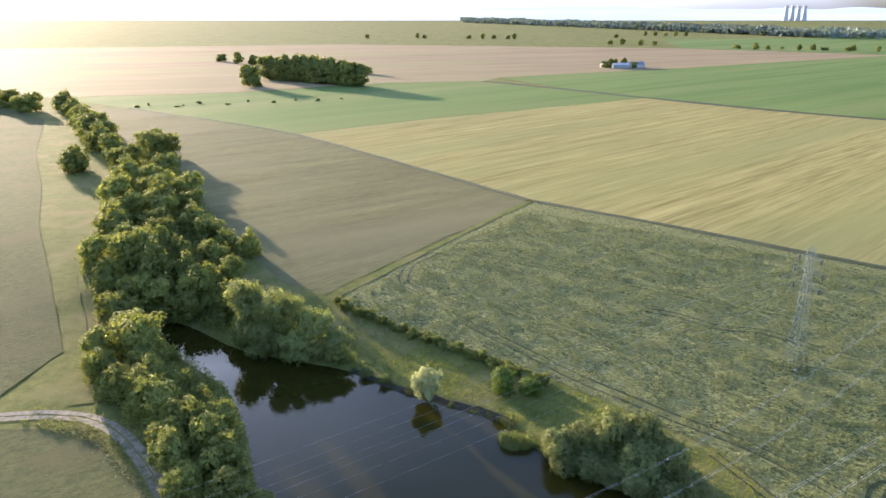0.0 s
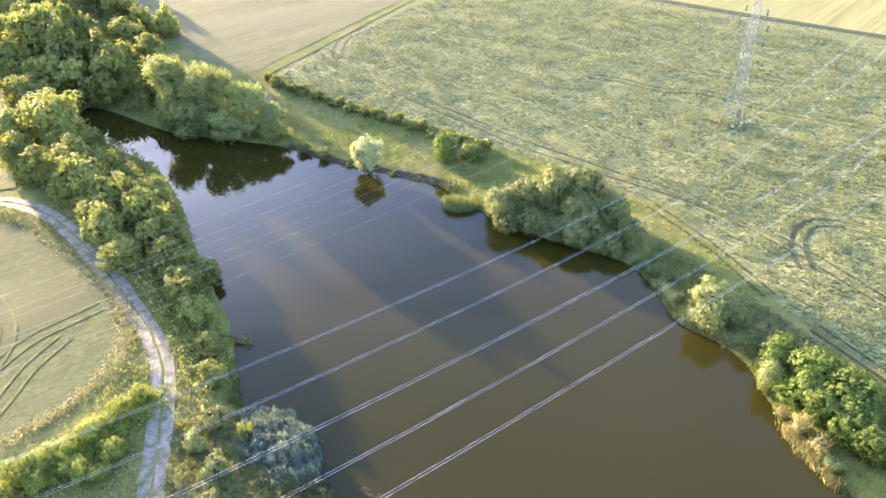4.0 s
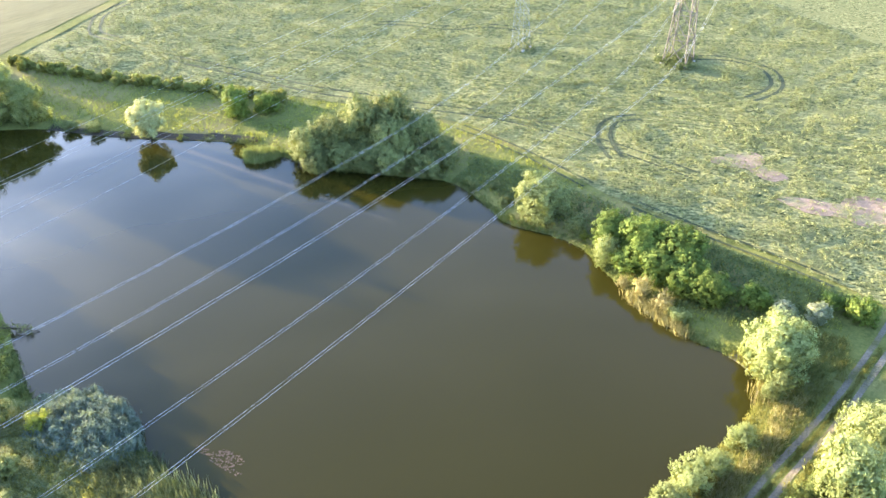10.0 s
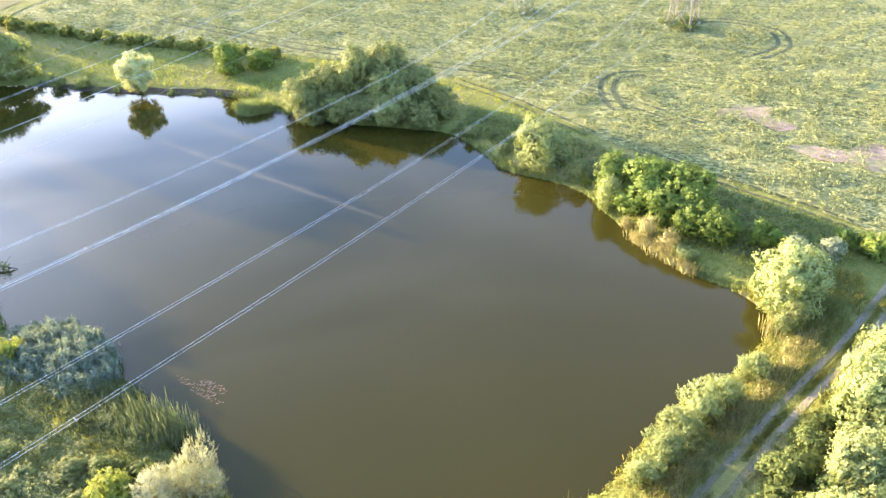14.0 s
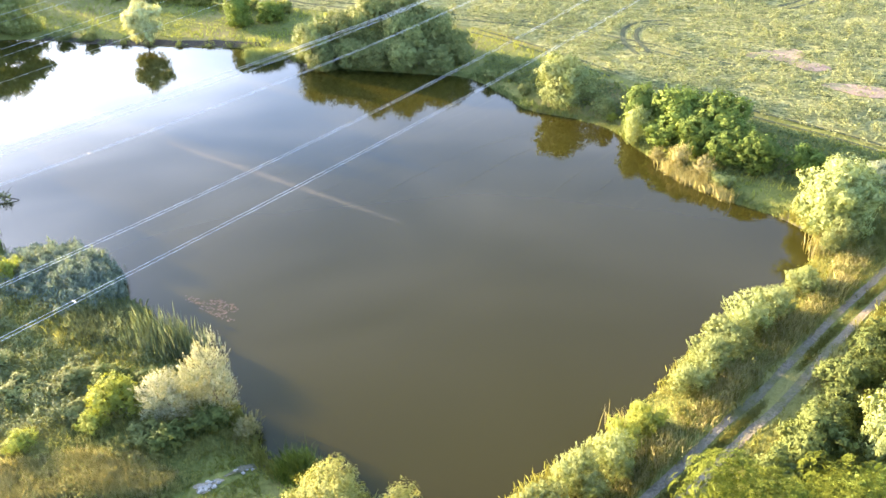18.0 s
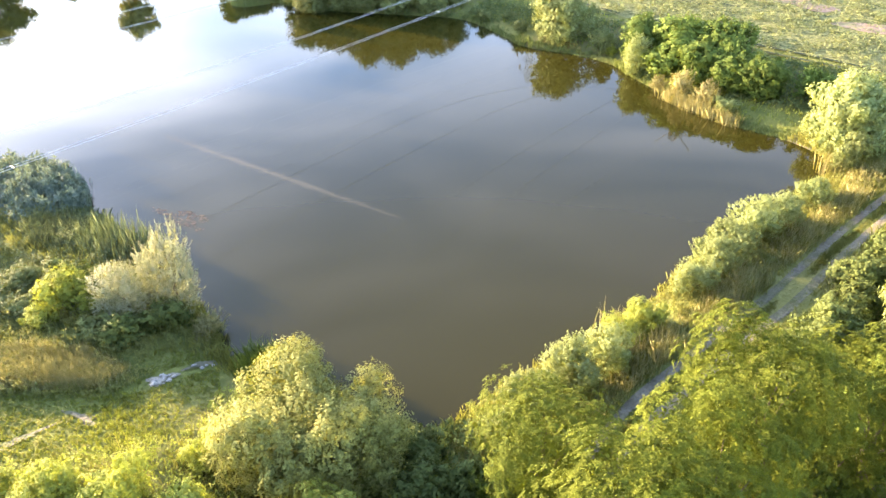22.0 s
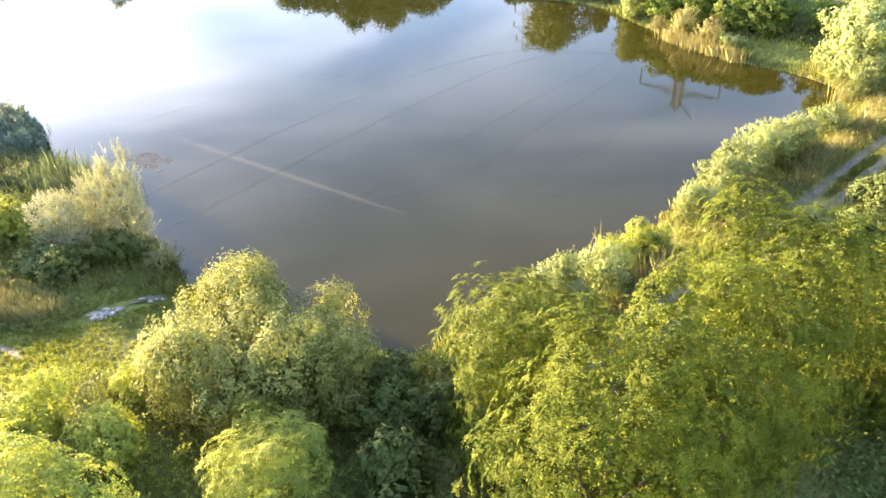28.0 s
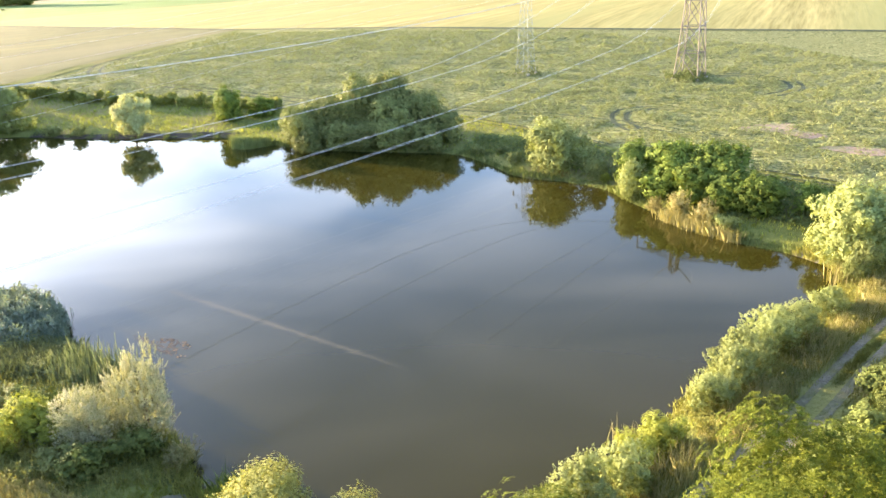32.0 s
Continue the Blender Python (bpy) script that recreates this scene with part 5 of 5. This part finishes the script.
# track verges and the west shore
xs, ys = scatter([(-80, 127), (-60, 122), (-36, 96), (-24, 66), (-24, 44), (-34, 44), (-44, 60), (-37.8, 70), (-36.2, 80), (-41.4, 92), (-59, 113), (-80, 121)], 4200, TRACKS)
herbs("weeds_west", xs, ys, 0.7, 0.16, 6, L_GRASS, "weedy verge along the curving track", "weeds")
xs, ys = scatter([(-24, 68), (-44, 104), (-62, 124), (-78, 150), (-72, 168), (-60, 160), (-38, 124), (-22, 78)], 4200, TRACKS)
herbs("undergrowth_west", xs, ys, 2.0, 0.26, 7, L_DARK, "dense undergrowth of the shore belt", "undergrowth")
hedge_line = rounded([(-31.5, 71.5), (-34, 66.8), (-36.5, 63.8), (-39.5, 61.2), (-42.5, 58.8), (-47, 56)], False, 30)
hedge_line = np.repeat(hedge_line, 12, 0) + rng.normal(0, 1.0, size=(len(hedge_line) * 12, 2)) + (0.8, -0.6)
herbs("hedge_weeds", hedge_line[:, 0], hedge_line[:, 1], 1.5, 0.14, 7, L_YELLOW, "tangle of leafy weeds in the hedge by the track", "weeds", patchy=0.6)
edge = rounded([(-68.8, 119.8), (-60.7, 113.8), (-50.6, 103.2), (-42.8, 94.2), (-38.9, 87.8), (-37.3, 82.6), (-37.8, 76.0), (-41.4, 69.7), (-46, 64.8), (-60, 53.6)], False, 32)
edge = np.repeat(edge, 9, 0) + rng.normal(0, 0.7, size=(len(edge) * 9, 2))
herbs("field_edge_weeds", edge[:, 0], edge[:, 1], 0.5, 0.12, 4, L_TAN, "uneven weedy edge of the grain field", "weeds")
xs, ys = scatter([(-52, 158), (-60, 210), (-78, 240), (-100, 285), (-130, 345), (-150, 345), (-122, 280), (-112, 245), (-104, 200), (-84, 165), (-70, 150)], 3600)
herbs("undergrowth_stream", xs, ys, 3.2, 0.5, 6, L_DARK, "dense undergrowth of the stream belt", "undergrowth")
# the far bank
BANK = [(-22, 148), (-26, 174), (24, 137), (50, 112), (57, 80), (71, 46), (62, 42), (53, 44), (49, 54), (49, 72), (43, 90), (22, 110), (10, 128)]
xs, ys = scatter(BANK, 10000)
blades("grass_bank", xs, ys, 0.4, 0.06, 4, 0.7, L_LAWN, "meadow grass on the far bank", "grass", patchy=0.5)
xs, ys = scatter([(40, 96), (46, 100), (56, 80), (62, 66), (70, 47), (60, 44), (52, 54), (50, 72)], 3200)
herbs("weeds_bank", xs, ys, 0.6, 0.14, 7, L_RUSH, "tall weeds on the shaded bank", "weeds")
# reeds
REED = "blue-green reed bed standing in the shallows"
for poly, n, tall, mat in [(blob(-10.6, 53.4, 3.0, 2.6, 0.6), 800, 0.9, L_SEDGE), (blob(-8.2, 50.8, 1.5, 1.3, 0.8), 140, 2.1, L_SEDGE), (blob(-6.4, 49.2, 1.8, 1.6, 0.8), 170, 2.0, L_SEDGE), (blob(-4.9, 48.4, 1.2, 1.5, 0.4), 80, 1.7, L_SEDGE), (blob(13.3, 117.5, 2.8, 1.7, -0.5), 900, 1.6, L_DAM), (blob(0.5, 32.7, 0.8, 0.6, -0.6), 420, 1.5, L_OAK),
                           (blob(49.8, 39.4, 0.9, 0.5, 0.7), 26, 1.7, L_STRAW), (blob(21.4, 28.2, 0.8, 0.4, 0.4), 16, 1.5, L_TAN), (blob(48.4, 55.5, 5.0, 0.8, 1.75), 380, 1.1, L_STRAW)]:
    xs, ys = scatter(poly, n, wet=True)
    z0 = np.maximum(height(xs, ys), 0.0)
    blades("reeds", xs, ys, tall, 0.05, 4, 0.2 if tall > 1.55 else 0.6, mat, REED if mat is L_REED else "reeds and rushes at the waterline", "reeds", base=0.0 if tall > 1 else None)
# the reed bed at the inner shore: a bushy dome of stems with long drooping leaves
def reed_dome(cx, cy, rx, ry, turn, tall, stems):
    root_r, a = np.sqrt(rng.random(stems)), rng.uniform(0, 6.283, stems)
    lump = np.array([noise.noise(Vector((math.cos(q) * k * 5.5, math.sin(q) * k * 5.5, 4.0))) for q, k in zip(a, root_r)])
    u, v = rx * root_r * np.cos(a) * (1 + 0.2 * lump), ry * root_r * np.sin(a) * (1 + 0.2 * lump)
    x, y = cx + u * math.cos(turn) - v * math.sin(turn), cy + u * math.sin(turn) + v * math.cos(turn)
    top = tall * (0.3 + 0.7 * np.sqrt(1 - root_r ** 2 * 0.98)) * (1 + 0.5 * lump) * rng.uniform(0.9, 1.08, stems)
    blades("reeds", x, y, 1.0, 0.05, 2, 0.35, L_REED, REED, "reeds", base=0.0, tall_each=top)
    n = 9
    k = np.tile(np.linspace(0.3, 1.0, n), stems)
    q = rng.uniform(0, 6.283, stems * n)
    out = np.stack([np.cos(q), np.sin(q), np.zeros(stems * n)], -1)
    c = np.stack([np.repeat(x, n), np.repeat(y, n), np.repeat(top, n) * k], -1) + out * 0.16
    return tagged(new("reed_leaves", leaves_mesh("reed_leaves", c, out * 0.5 + rng.normal(0, 0.25, size=c.shape) + (0.1, -0.1, 0.45), 0.26, 0.2, L_REED, 0.9)), "long drooping blue-green leaves of the reed bed", "reeds", kind="stuff")


reed_dome(-14.4, 61.9, 7.0, 4.3, -0.95, 2.4, 2600)
# wheel ruts pressed into the crops
FIELD_RUTS = [([(66, 90), (67.4, 95), (69.2, 98.6), (71.8, 101.6), (75, 103), (79, 102.4)], 2.2, 0.75, M_RUT), ([(103, 101.0), (109, 102.2), (114, 105.6), (117.2, 112.4), (114.3, 119.8), (108, 123.4)], 2.2, 0.75, M_RUT), ([(-6, 182), (-10.6, 188), (-10.4, 196), (-8.3, 203), (-2, 210)], 2.4, 0.7, M_RUT)]
FAINT_RUTS = [([(78, 102.6), (85, 98), (91.8, 91.5), (105, 77.5), (118, 64)], 2.2, 0.5, M_FAINT), ([(70, 110), (82, 106), (94.8, 101.4), (103, 101)], 2.2, 0.5, M_FAINT), ([(-2, 150), (4.1, 164.3), (-4, 178), (-6, 182)], 2.4, 0.5, M_FAINT),
              ([(4.1, 165), (19.3, 149), (28, 139), (41.3, 126), (56, 113), (66, 98), (74, 80)], 2.4, 0.55, M_RUT), ([(50.9, 170.6), (58.4, 167.3), (66.2, 161), (75.9, 158.7), (85.6, 150)], 2.2, 0.5, M_RUT), ([(85.6, 150), (105.9, 137.2), (117.3, 130), (140, 118)], 2.2, 0.45, M_FAINT),
              ([(12, 176), (32, 158), (52, 139), (74, 118), (92, 96)], 2.2, 0.4, M_FAINT), ([(2, 214), (34, 196), (66, 178), (100, 160)], 2.2, 0.4, M_FAINT), ([(60, 76), (66, 62), (71, 50)], 1.8, 0.5, M_RUT), ([(57, 84), (53.6, 98), (48, 112)], 1.8, 0.5, M_RUT)]
for pts, gauge, width, pressed in FIELD_RUTS + FAINT_RUTS:
    ruts(bpy.data.objects["field_weedy"], pts, gauge, width, pressed, 0.10)
xs, ys = np.concatenate([rng.normal(84, 3.6, 190), rng.normal(86.5, 5.4, 220)]), np.concatenate([rng.normal(79.5, 4.4, 190), rng.normal(62.4, 4.2, 220)])
herbs("sparse_weeds", xs, ys, 0.35, 0.13, 9, L_WEED, "sparse weeds on the bare soil", "weeds", patchy=1.0)
for (px, py), n in (((102.8, 122.5), 520), ((76, 142.9), 90)):
    xs, ys = scatter(blob(px, py, 4.6, 3.8, 0.5, 14, 0.25), n)
    herbs("pylon_weeds", xs, ys, 0.9, 0.17, 8, L_NETTLE, "tall dark weeds round the pylon's feet", "weeds")
# mud at the waterline, steepest on the far bank
ribbon("bank_far", [(14, 123.2), (9.4, 127.4), (1, 132), (-7.4, 136.5), (-14, 141.2), (-20.4, 146.3)], 1.6, M_MUD, 0.12, "dark steep mud bank on the far side", "bank")
fringe = SHORE_FINE[(SHORE_FINE[:, 0] > -22)]
fringe = np.repeat(fringe, 42, 0) + rng.normal(0, 0.55, size=(len(fringe) * 42, 2))
fringe = fringe[from_shore(fringe[:, 0], fringe[:, 1]) > -0.35]
for name, keep, mat, label in (("shore_grass", fringe[:, 1] < 46, L_GRASS, "rank grass hanging over the waterline"), ("shore_sedge", fringe[:, 1] >= 46, L_RUSH, "dark sedge along the far waterline")):
    blades(name, fringe[keep, 0], fringe[keep, 1], 0.55, 0.07, 4, 0.8, mat, label, "grass", patchy=0.6)
ribbon("bank_corner", [(50.4, 39.6), (52.3, 41.2), (52.6, 43), (51.8, 46)], 1.3, M_SAND, 0.06, "pale trodden edge at the pond corner", "bank")
# floating leaves and a fallen branch
fx, fy = scatter(blob(-2.2, 53.2, 2.6, 1.0, -0.9, 16, 0.3), 190, wet=True)
inwater = inside(SHORE_FINE, fx, fy)
fx, fy = fx[inwater], fy[inwater]
tagged(new("water_plants", leaves_mesh("water_plants", np.stack([fx, fy, rng.uniform(0.01, 0.03, len(fx))], -1), rng.normal(0, 0.08, size=(len(fx), 3)) + (0, 0, 1), 0.11, 0.8, L_LILY)), "pinkish floating water plants", "water plants", kind="stuff")
snag, sv, sf = new("fallen_branch"), [], []
limb(sv, sf, (-24.5, 83.5, 0.6), (-19.4, 81.4, 0.05), 0.16, 0.05, 6, 0.3)
part("stem", sv, sf, M_BARK, snag)
for k in range(9):
    tv, tf = [], []
    q = k / 9
    a = (-24 + 4.2 * q, 83.3 - 1.8 * q, 0.55 - 0.4 * q)
    limb(tv, tf, a, (a[0] + 0.5 * math.sin(k * 2.1) + 0.4, a[1] + 0.9 * math.cos(k * 2.7), a[2] + 0.5 + 0.5 * math.sin(k)), 0.05, 0.015, 5, 0.1)
    part("twig", tv, tf, M_BARK, snag)
sx = rng.uniform(-23.6, -20.2, 260)
sq = (sx + 24.5) / 5.1
tuft = np.stack([sx, 83.4 - 2.0 * sq + rng.normal(0, 0.45, 260), 0.75 - 0.4 * sq + rng.normal(0, 0.25, 260)], -1)
leafy = new("leaves", leaves_mesh("leaves", tuft, rng.normal(size=(260, 3)), 0.14, 0.5, L_DARK))
leafy.parent = snag
tagged(snag, "fallen grey branch lying in the shallows", "branch")
# the weedy field: leafy clumps where the camera looks down on it
FIELD = [(-26, 176), (30, 255), (120, 196), (150, 150), (150, 30), (84, 20), (73, 46), (58, 80), (50, 113), (24, 138)]
bare = ((np.array([(83, 83.5), (84.6, 76)]), 2.8), (np.array([(82.4, 65.2), (91.6, 59)]), 3.4))
bare += tuple((line + s * np.stack([np.gradient(line, axis=0)[:, 1], -np.gradient(line, axis=0)[:, 0]], -1) / np.linalg.norm(np.gradient(line, axis=0), axis=1)[:, None] * gauge / 2, width * 0.8) for pts, gauge, width, _ in FIELD_RUTS + FAINT_RUTS for line in [rounded(pts, False, 4)] for s in (-1, 1))
xs, ys = scatter(FIELD, 66000, bare)
tuft_ = np.array([noise.noise(Vector((a * 0.16 + b * 0.1, b * 0.34 - a * 0.22, 1.0))) + 0.8 * noise.noise(Vector((a * 0.7, b * 0.7, 5.0))) for a, b in zip(xs, ys)]) > -0.08
xs, ys = xs[tuft_], ys[tuft_]
herbs("field_weeds", xs, ys, 0.55, 0.15, 6, L_WEED, "pale green weeds covering the fallow field", "weeds", patchy=0.6)
xs, ys = scatter([(50, 113), (58, 80), (72, 47), (110, 30), (120, 110), (80, 140)], 13000, bare)
tuft_ = np.array([noise.noise(Vector((a * 0.5, b * 0.5, 4.0))) + 0.6 * noise.noise(Vector((a * 0.15, b * 0.15, 2.0))) for a, b in zip(xs, ys)]) > 0.0
xs, ys = xs[tuft_], ys[tuft_]
herbs("field_weeds_near", xs, ys, 0.55, 0.13, 8, L_WEED, "grey-green leafy weeds at the field's pond side", "weeds", patchy=0.6)
for pts in [[(-43, 91), (-45.4, 88.8), (-50.3, 84.2), (-53.1, 78.5), (-56, 70)], [(-46, 84), (-48.5, 78), (-49.5, 72), (-51, 64)], [(-59.6, 94), (-55, 87), (-53.5, 80), (-55, 72)]]:
    ruts(bpy.data.objects["field_grain_west"], pts, 2.0, 0.4, M_FAINT, 0.12)
ribbon("field_margin", [K, (80, 233.5), (127, 198), (260, 112), (420, 12)], 3.0, M_RUT, 0.16, "dark grassy margin between the fields", "field margin")
ribbon("field_margin_west", [K, (-24, 345), (-86, 423), (-150, 478), (-229, 537)], 3.0, M_RUT, 0.16, "dark grassy margin between the fields", "field margin")
ribbon("field_path", [K, (2, 222), (-29, 177.5)], 2.4, M_MEADOW, 0.16, "pale grassy path between two fields", "field margin")
ribbon("field_margin_far", [(40, 740), (122, 652), (165, 601), (289, 480), (600, 270), (1000, 75)], 9.0, M_RUT, 0.2, "dark margin beside the far green field", "field margin")
ribbon("grass_track", [(-72, 128), (-76, 140), (-88, 160), (-106, 193), (-131, 237), (-157, 290), (-195, 358)], 5.0, M_MEADOW, 0.1, "faint grassy track along the tree belt", "track")

# ---- the distance ----
def gabled(name, x, y, long, wide, tall, ridge, turn, label, wall=M_WALL, roof=M_ROOF):
    root = new(name)
    root.location, root.rotation_euler = (x, y, ground_z(x, y)), (0, 0, turn)
    a, b = long / 2, wide / 2
    v = [(-a, -b, -0.3), (a, -b, -0.3), (a, b, -0.3), (-a, b, -0.3), (-a, -b, tall), (a, -b, tall), (a, b, tall), (-a, b, tall), (-a, 0, ridge), (a, 0, ridge)]
    part("wall", v, [(0, 1, 5, 4), (1, 2, 6, 9, 5), (2, 3, 7, 6), (3, 0, 4, 8, 7)], wall, root).data.shade_flat()
    e, t = 0.4, 0.15
    for s in (-1, 1):
        rv = [(-a - e, s * (b + e), tall - 0.2), (a + e, s * (b + e), tall - 0.2), (a + e, 0, ridge + 0.05), (-a - e, 0, ridge + 0.05)]
        rv += [(p, q, r + t) for p, q, r in rv]
        part("roof", rv, [(0, 1, 2, 3), (4, 7, 6, 5), (0, 4, 5, 1), (1, 5, 6, 2), (2, 6, 7, 3), (3, 7, 4, 0)], roof, root).data.shade_flat()
    return tagged(root, label, "building")


gabled("barn", 214, 905, 20, 8, 4, 6, 0.15, "long white farm hall in the far fields", M_CONC, M_WALL)
gabled("barn", 236, 915, 16, 9, 4, 7, 0.1, "grey farm shed in the far fields")
gabled("barn", 200, 922, 12, 9, 4, 7, 0.4, "grey farm shed in the far fields")
for i, (x, y, h) in enumerate([(196, 908, 9), (205, 918, 10), (222, 922, 11), (230, 905, 8), (212, 926, 9)]):
    plant("far_tree", x, y, h, h * 0.55, "dark tree beside the far farm", "farm_tree", "tree", "trees by the farm", seed=i)
# trees along the far roads and beyond the grove
for i in range(16):
    t = i / 15
    plant("far_tree", 520 + 330 * t + 14 * math.sin(i * 3.1), 1330 - 120 * t + 10 * math.cos(i * 2.3), 8 + 3 * math.sin(i * 1.7), 6 + 2 * math.cos(i), "small roadside tree in the far fields", "road_tree", "tree", "far roadside trees", seed=i)
for i, (x, y) in enumerate([(-178, 1790), (-60, 1795), (-44, 1790), (60, 1765), (92, 1760), (118, 1765), (150, 1760), (165, 1762), (415, 1825), (330, 1500), (352, 1490), (385, 1480), (410, 1470), (520, 1960), (545, 1955), (570, 1950), (595, 1950), (620, 1945)]):
    plant("far_tree", x, y, 10 + 2 * math.sin(i * 2.0), 7, "small lone tree on the far road", "road_tree", "tree", "far roadside trees", seed=i)
for i in range(9):
    plant("far_tree", -300 + 26 * i + 8 * math.sin(i), 1010 - 22 * i + 12 * math.cos(i * 2), 11 + 3 * math.sin(i * 1.3), 9, "hazy tree behind the grove", "grove_tree", "tree", "trees behind the grove", seed=i)
for i in range(14):
    plant("green_shrub", -225 + 11 * i + 7 * math.sin(i * 4.1), 543 + 3.5 * i + 6 * math.sin(i * 2), 1.5 + 0.9 * math.sin(i * 1.9), 1.6 + 0.7 * math.cos(i * 3), "low shrub along the stream beyond the fields", "shrub", "shrub", "shrubs along the stream", seed=i)


def woods(name, x0, y0, x1, y1, deep, tall, n, label):
    """A far wood: a long uneven canopy of many clumps."""
    t, u = rng.random(n), rng.random(n)
    x, y = x0 + (x1 - x0) * t, y0 + (y1 - y0) * t + deep * u
    lump = np.array([0.75 + 0.5 * noise.noise(Vector((a * 0.01, b * 0.01, 0))) for a, b in zip(x, y)])
    z = 7 + tall * lump * np.sqrt(rng.random(n))
    nor = rng.normal(0, 0.6, size=(n, 3)) + (0, -0.4, 0.7)
    return tagged(new(name, leaves_mesh(name, np.stack([x, y, z], -1), nor, 7.0, 0.7, L_HAZED_WOODS)), label, "woods", kind="stuff")


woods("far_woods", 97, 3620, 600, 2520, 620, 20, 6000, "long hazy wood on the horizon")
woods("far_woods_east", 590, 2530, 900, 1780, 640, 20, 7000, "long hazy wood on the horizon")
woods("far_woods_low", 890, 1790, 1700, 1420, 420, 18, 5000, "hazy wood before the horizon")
# distance haze over the hills is put in as a pale emission
M_HILL = bpy.data.materials.new("hill_haze_glow")
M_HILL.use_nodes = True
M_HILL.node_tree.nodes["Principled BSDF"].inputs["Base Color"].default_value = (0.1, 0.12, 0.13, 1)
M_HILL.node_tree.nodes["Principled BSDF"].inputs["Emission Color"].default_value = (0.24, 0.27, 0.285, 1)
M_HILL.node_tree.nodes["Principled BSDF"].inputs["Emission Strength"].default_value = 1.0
for j, (yy, top, seed) in enumerate([(4500, 62, 1.0), (4850, 92, 5.0)]):
    v, f = [], []
    for i in range(121):
        x = -4800 + 80 * i
        h = top * (0.72 + 0.4 * noise.noise(Vector((x * 0.0007, seed, 0))) + 0.12 * noise.noise(Vector((x * 0.004, seed, 2)))) * (0.75 + 0.25 * smooth(-1500, 1500, x))
        v += [(x, yy - 300, 5), (x, yy - 120, 5 + h * 0.75), (x, yy, 5 + h)]
    for i in range(120):
        a = 3 * i
        f += [(a, a + 3, a + 4, a + 1), (a + 1, a + 4, a + 5, a + 2)]
    tagged(mesh_object("backdrop_hills", v, f, M_HILL), "blue hills on the horizon, with a pale glow for haze", "hills", kind="structure")
for i in range(4):
    v, f, n, m = [], [], 9, 20
    for j in range(n):
        s = j / (n - 1)
        r = 15 * (1 - 0.42 * math.sin(math.pi * min(1, s * 0.62)) ** 1.0 + 0.02)
        for k in range(m):
            q = 2 * math.pi * k / m
            v.append((r * math.cos(q), r * math.sin(q), 77 * s))
    for j in range(n - 1):
        for k in range(m):
            a = j * m
            f.append((a + k, a + (k + 1) % m, a + m + (k + 1) % m, a + m + k))
    ob = mesh_object("cooling_tower", v, f, M_WALL)
    ob.location = (1840 + 33 * i, 4120, 7)
    tagged(ob, "pale concrete cooling tower on the horizon", "cooling tower", "cooling towers")
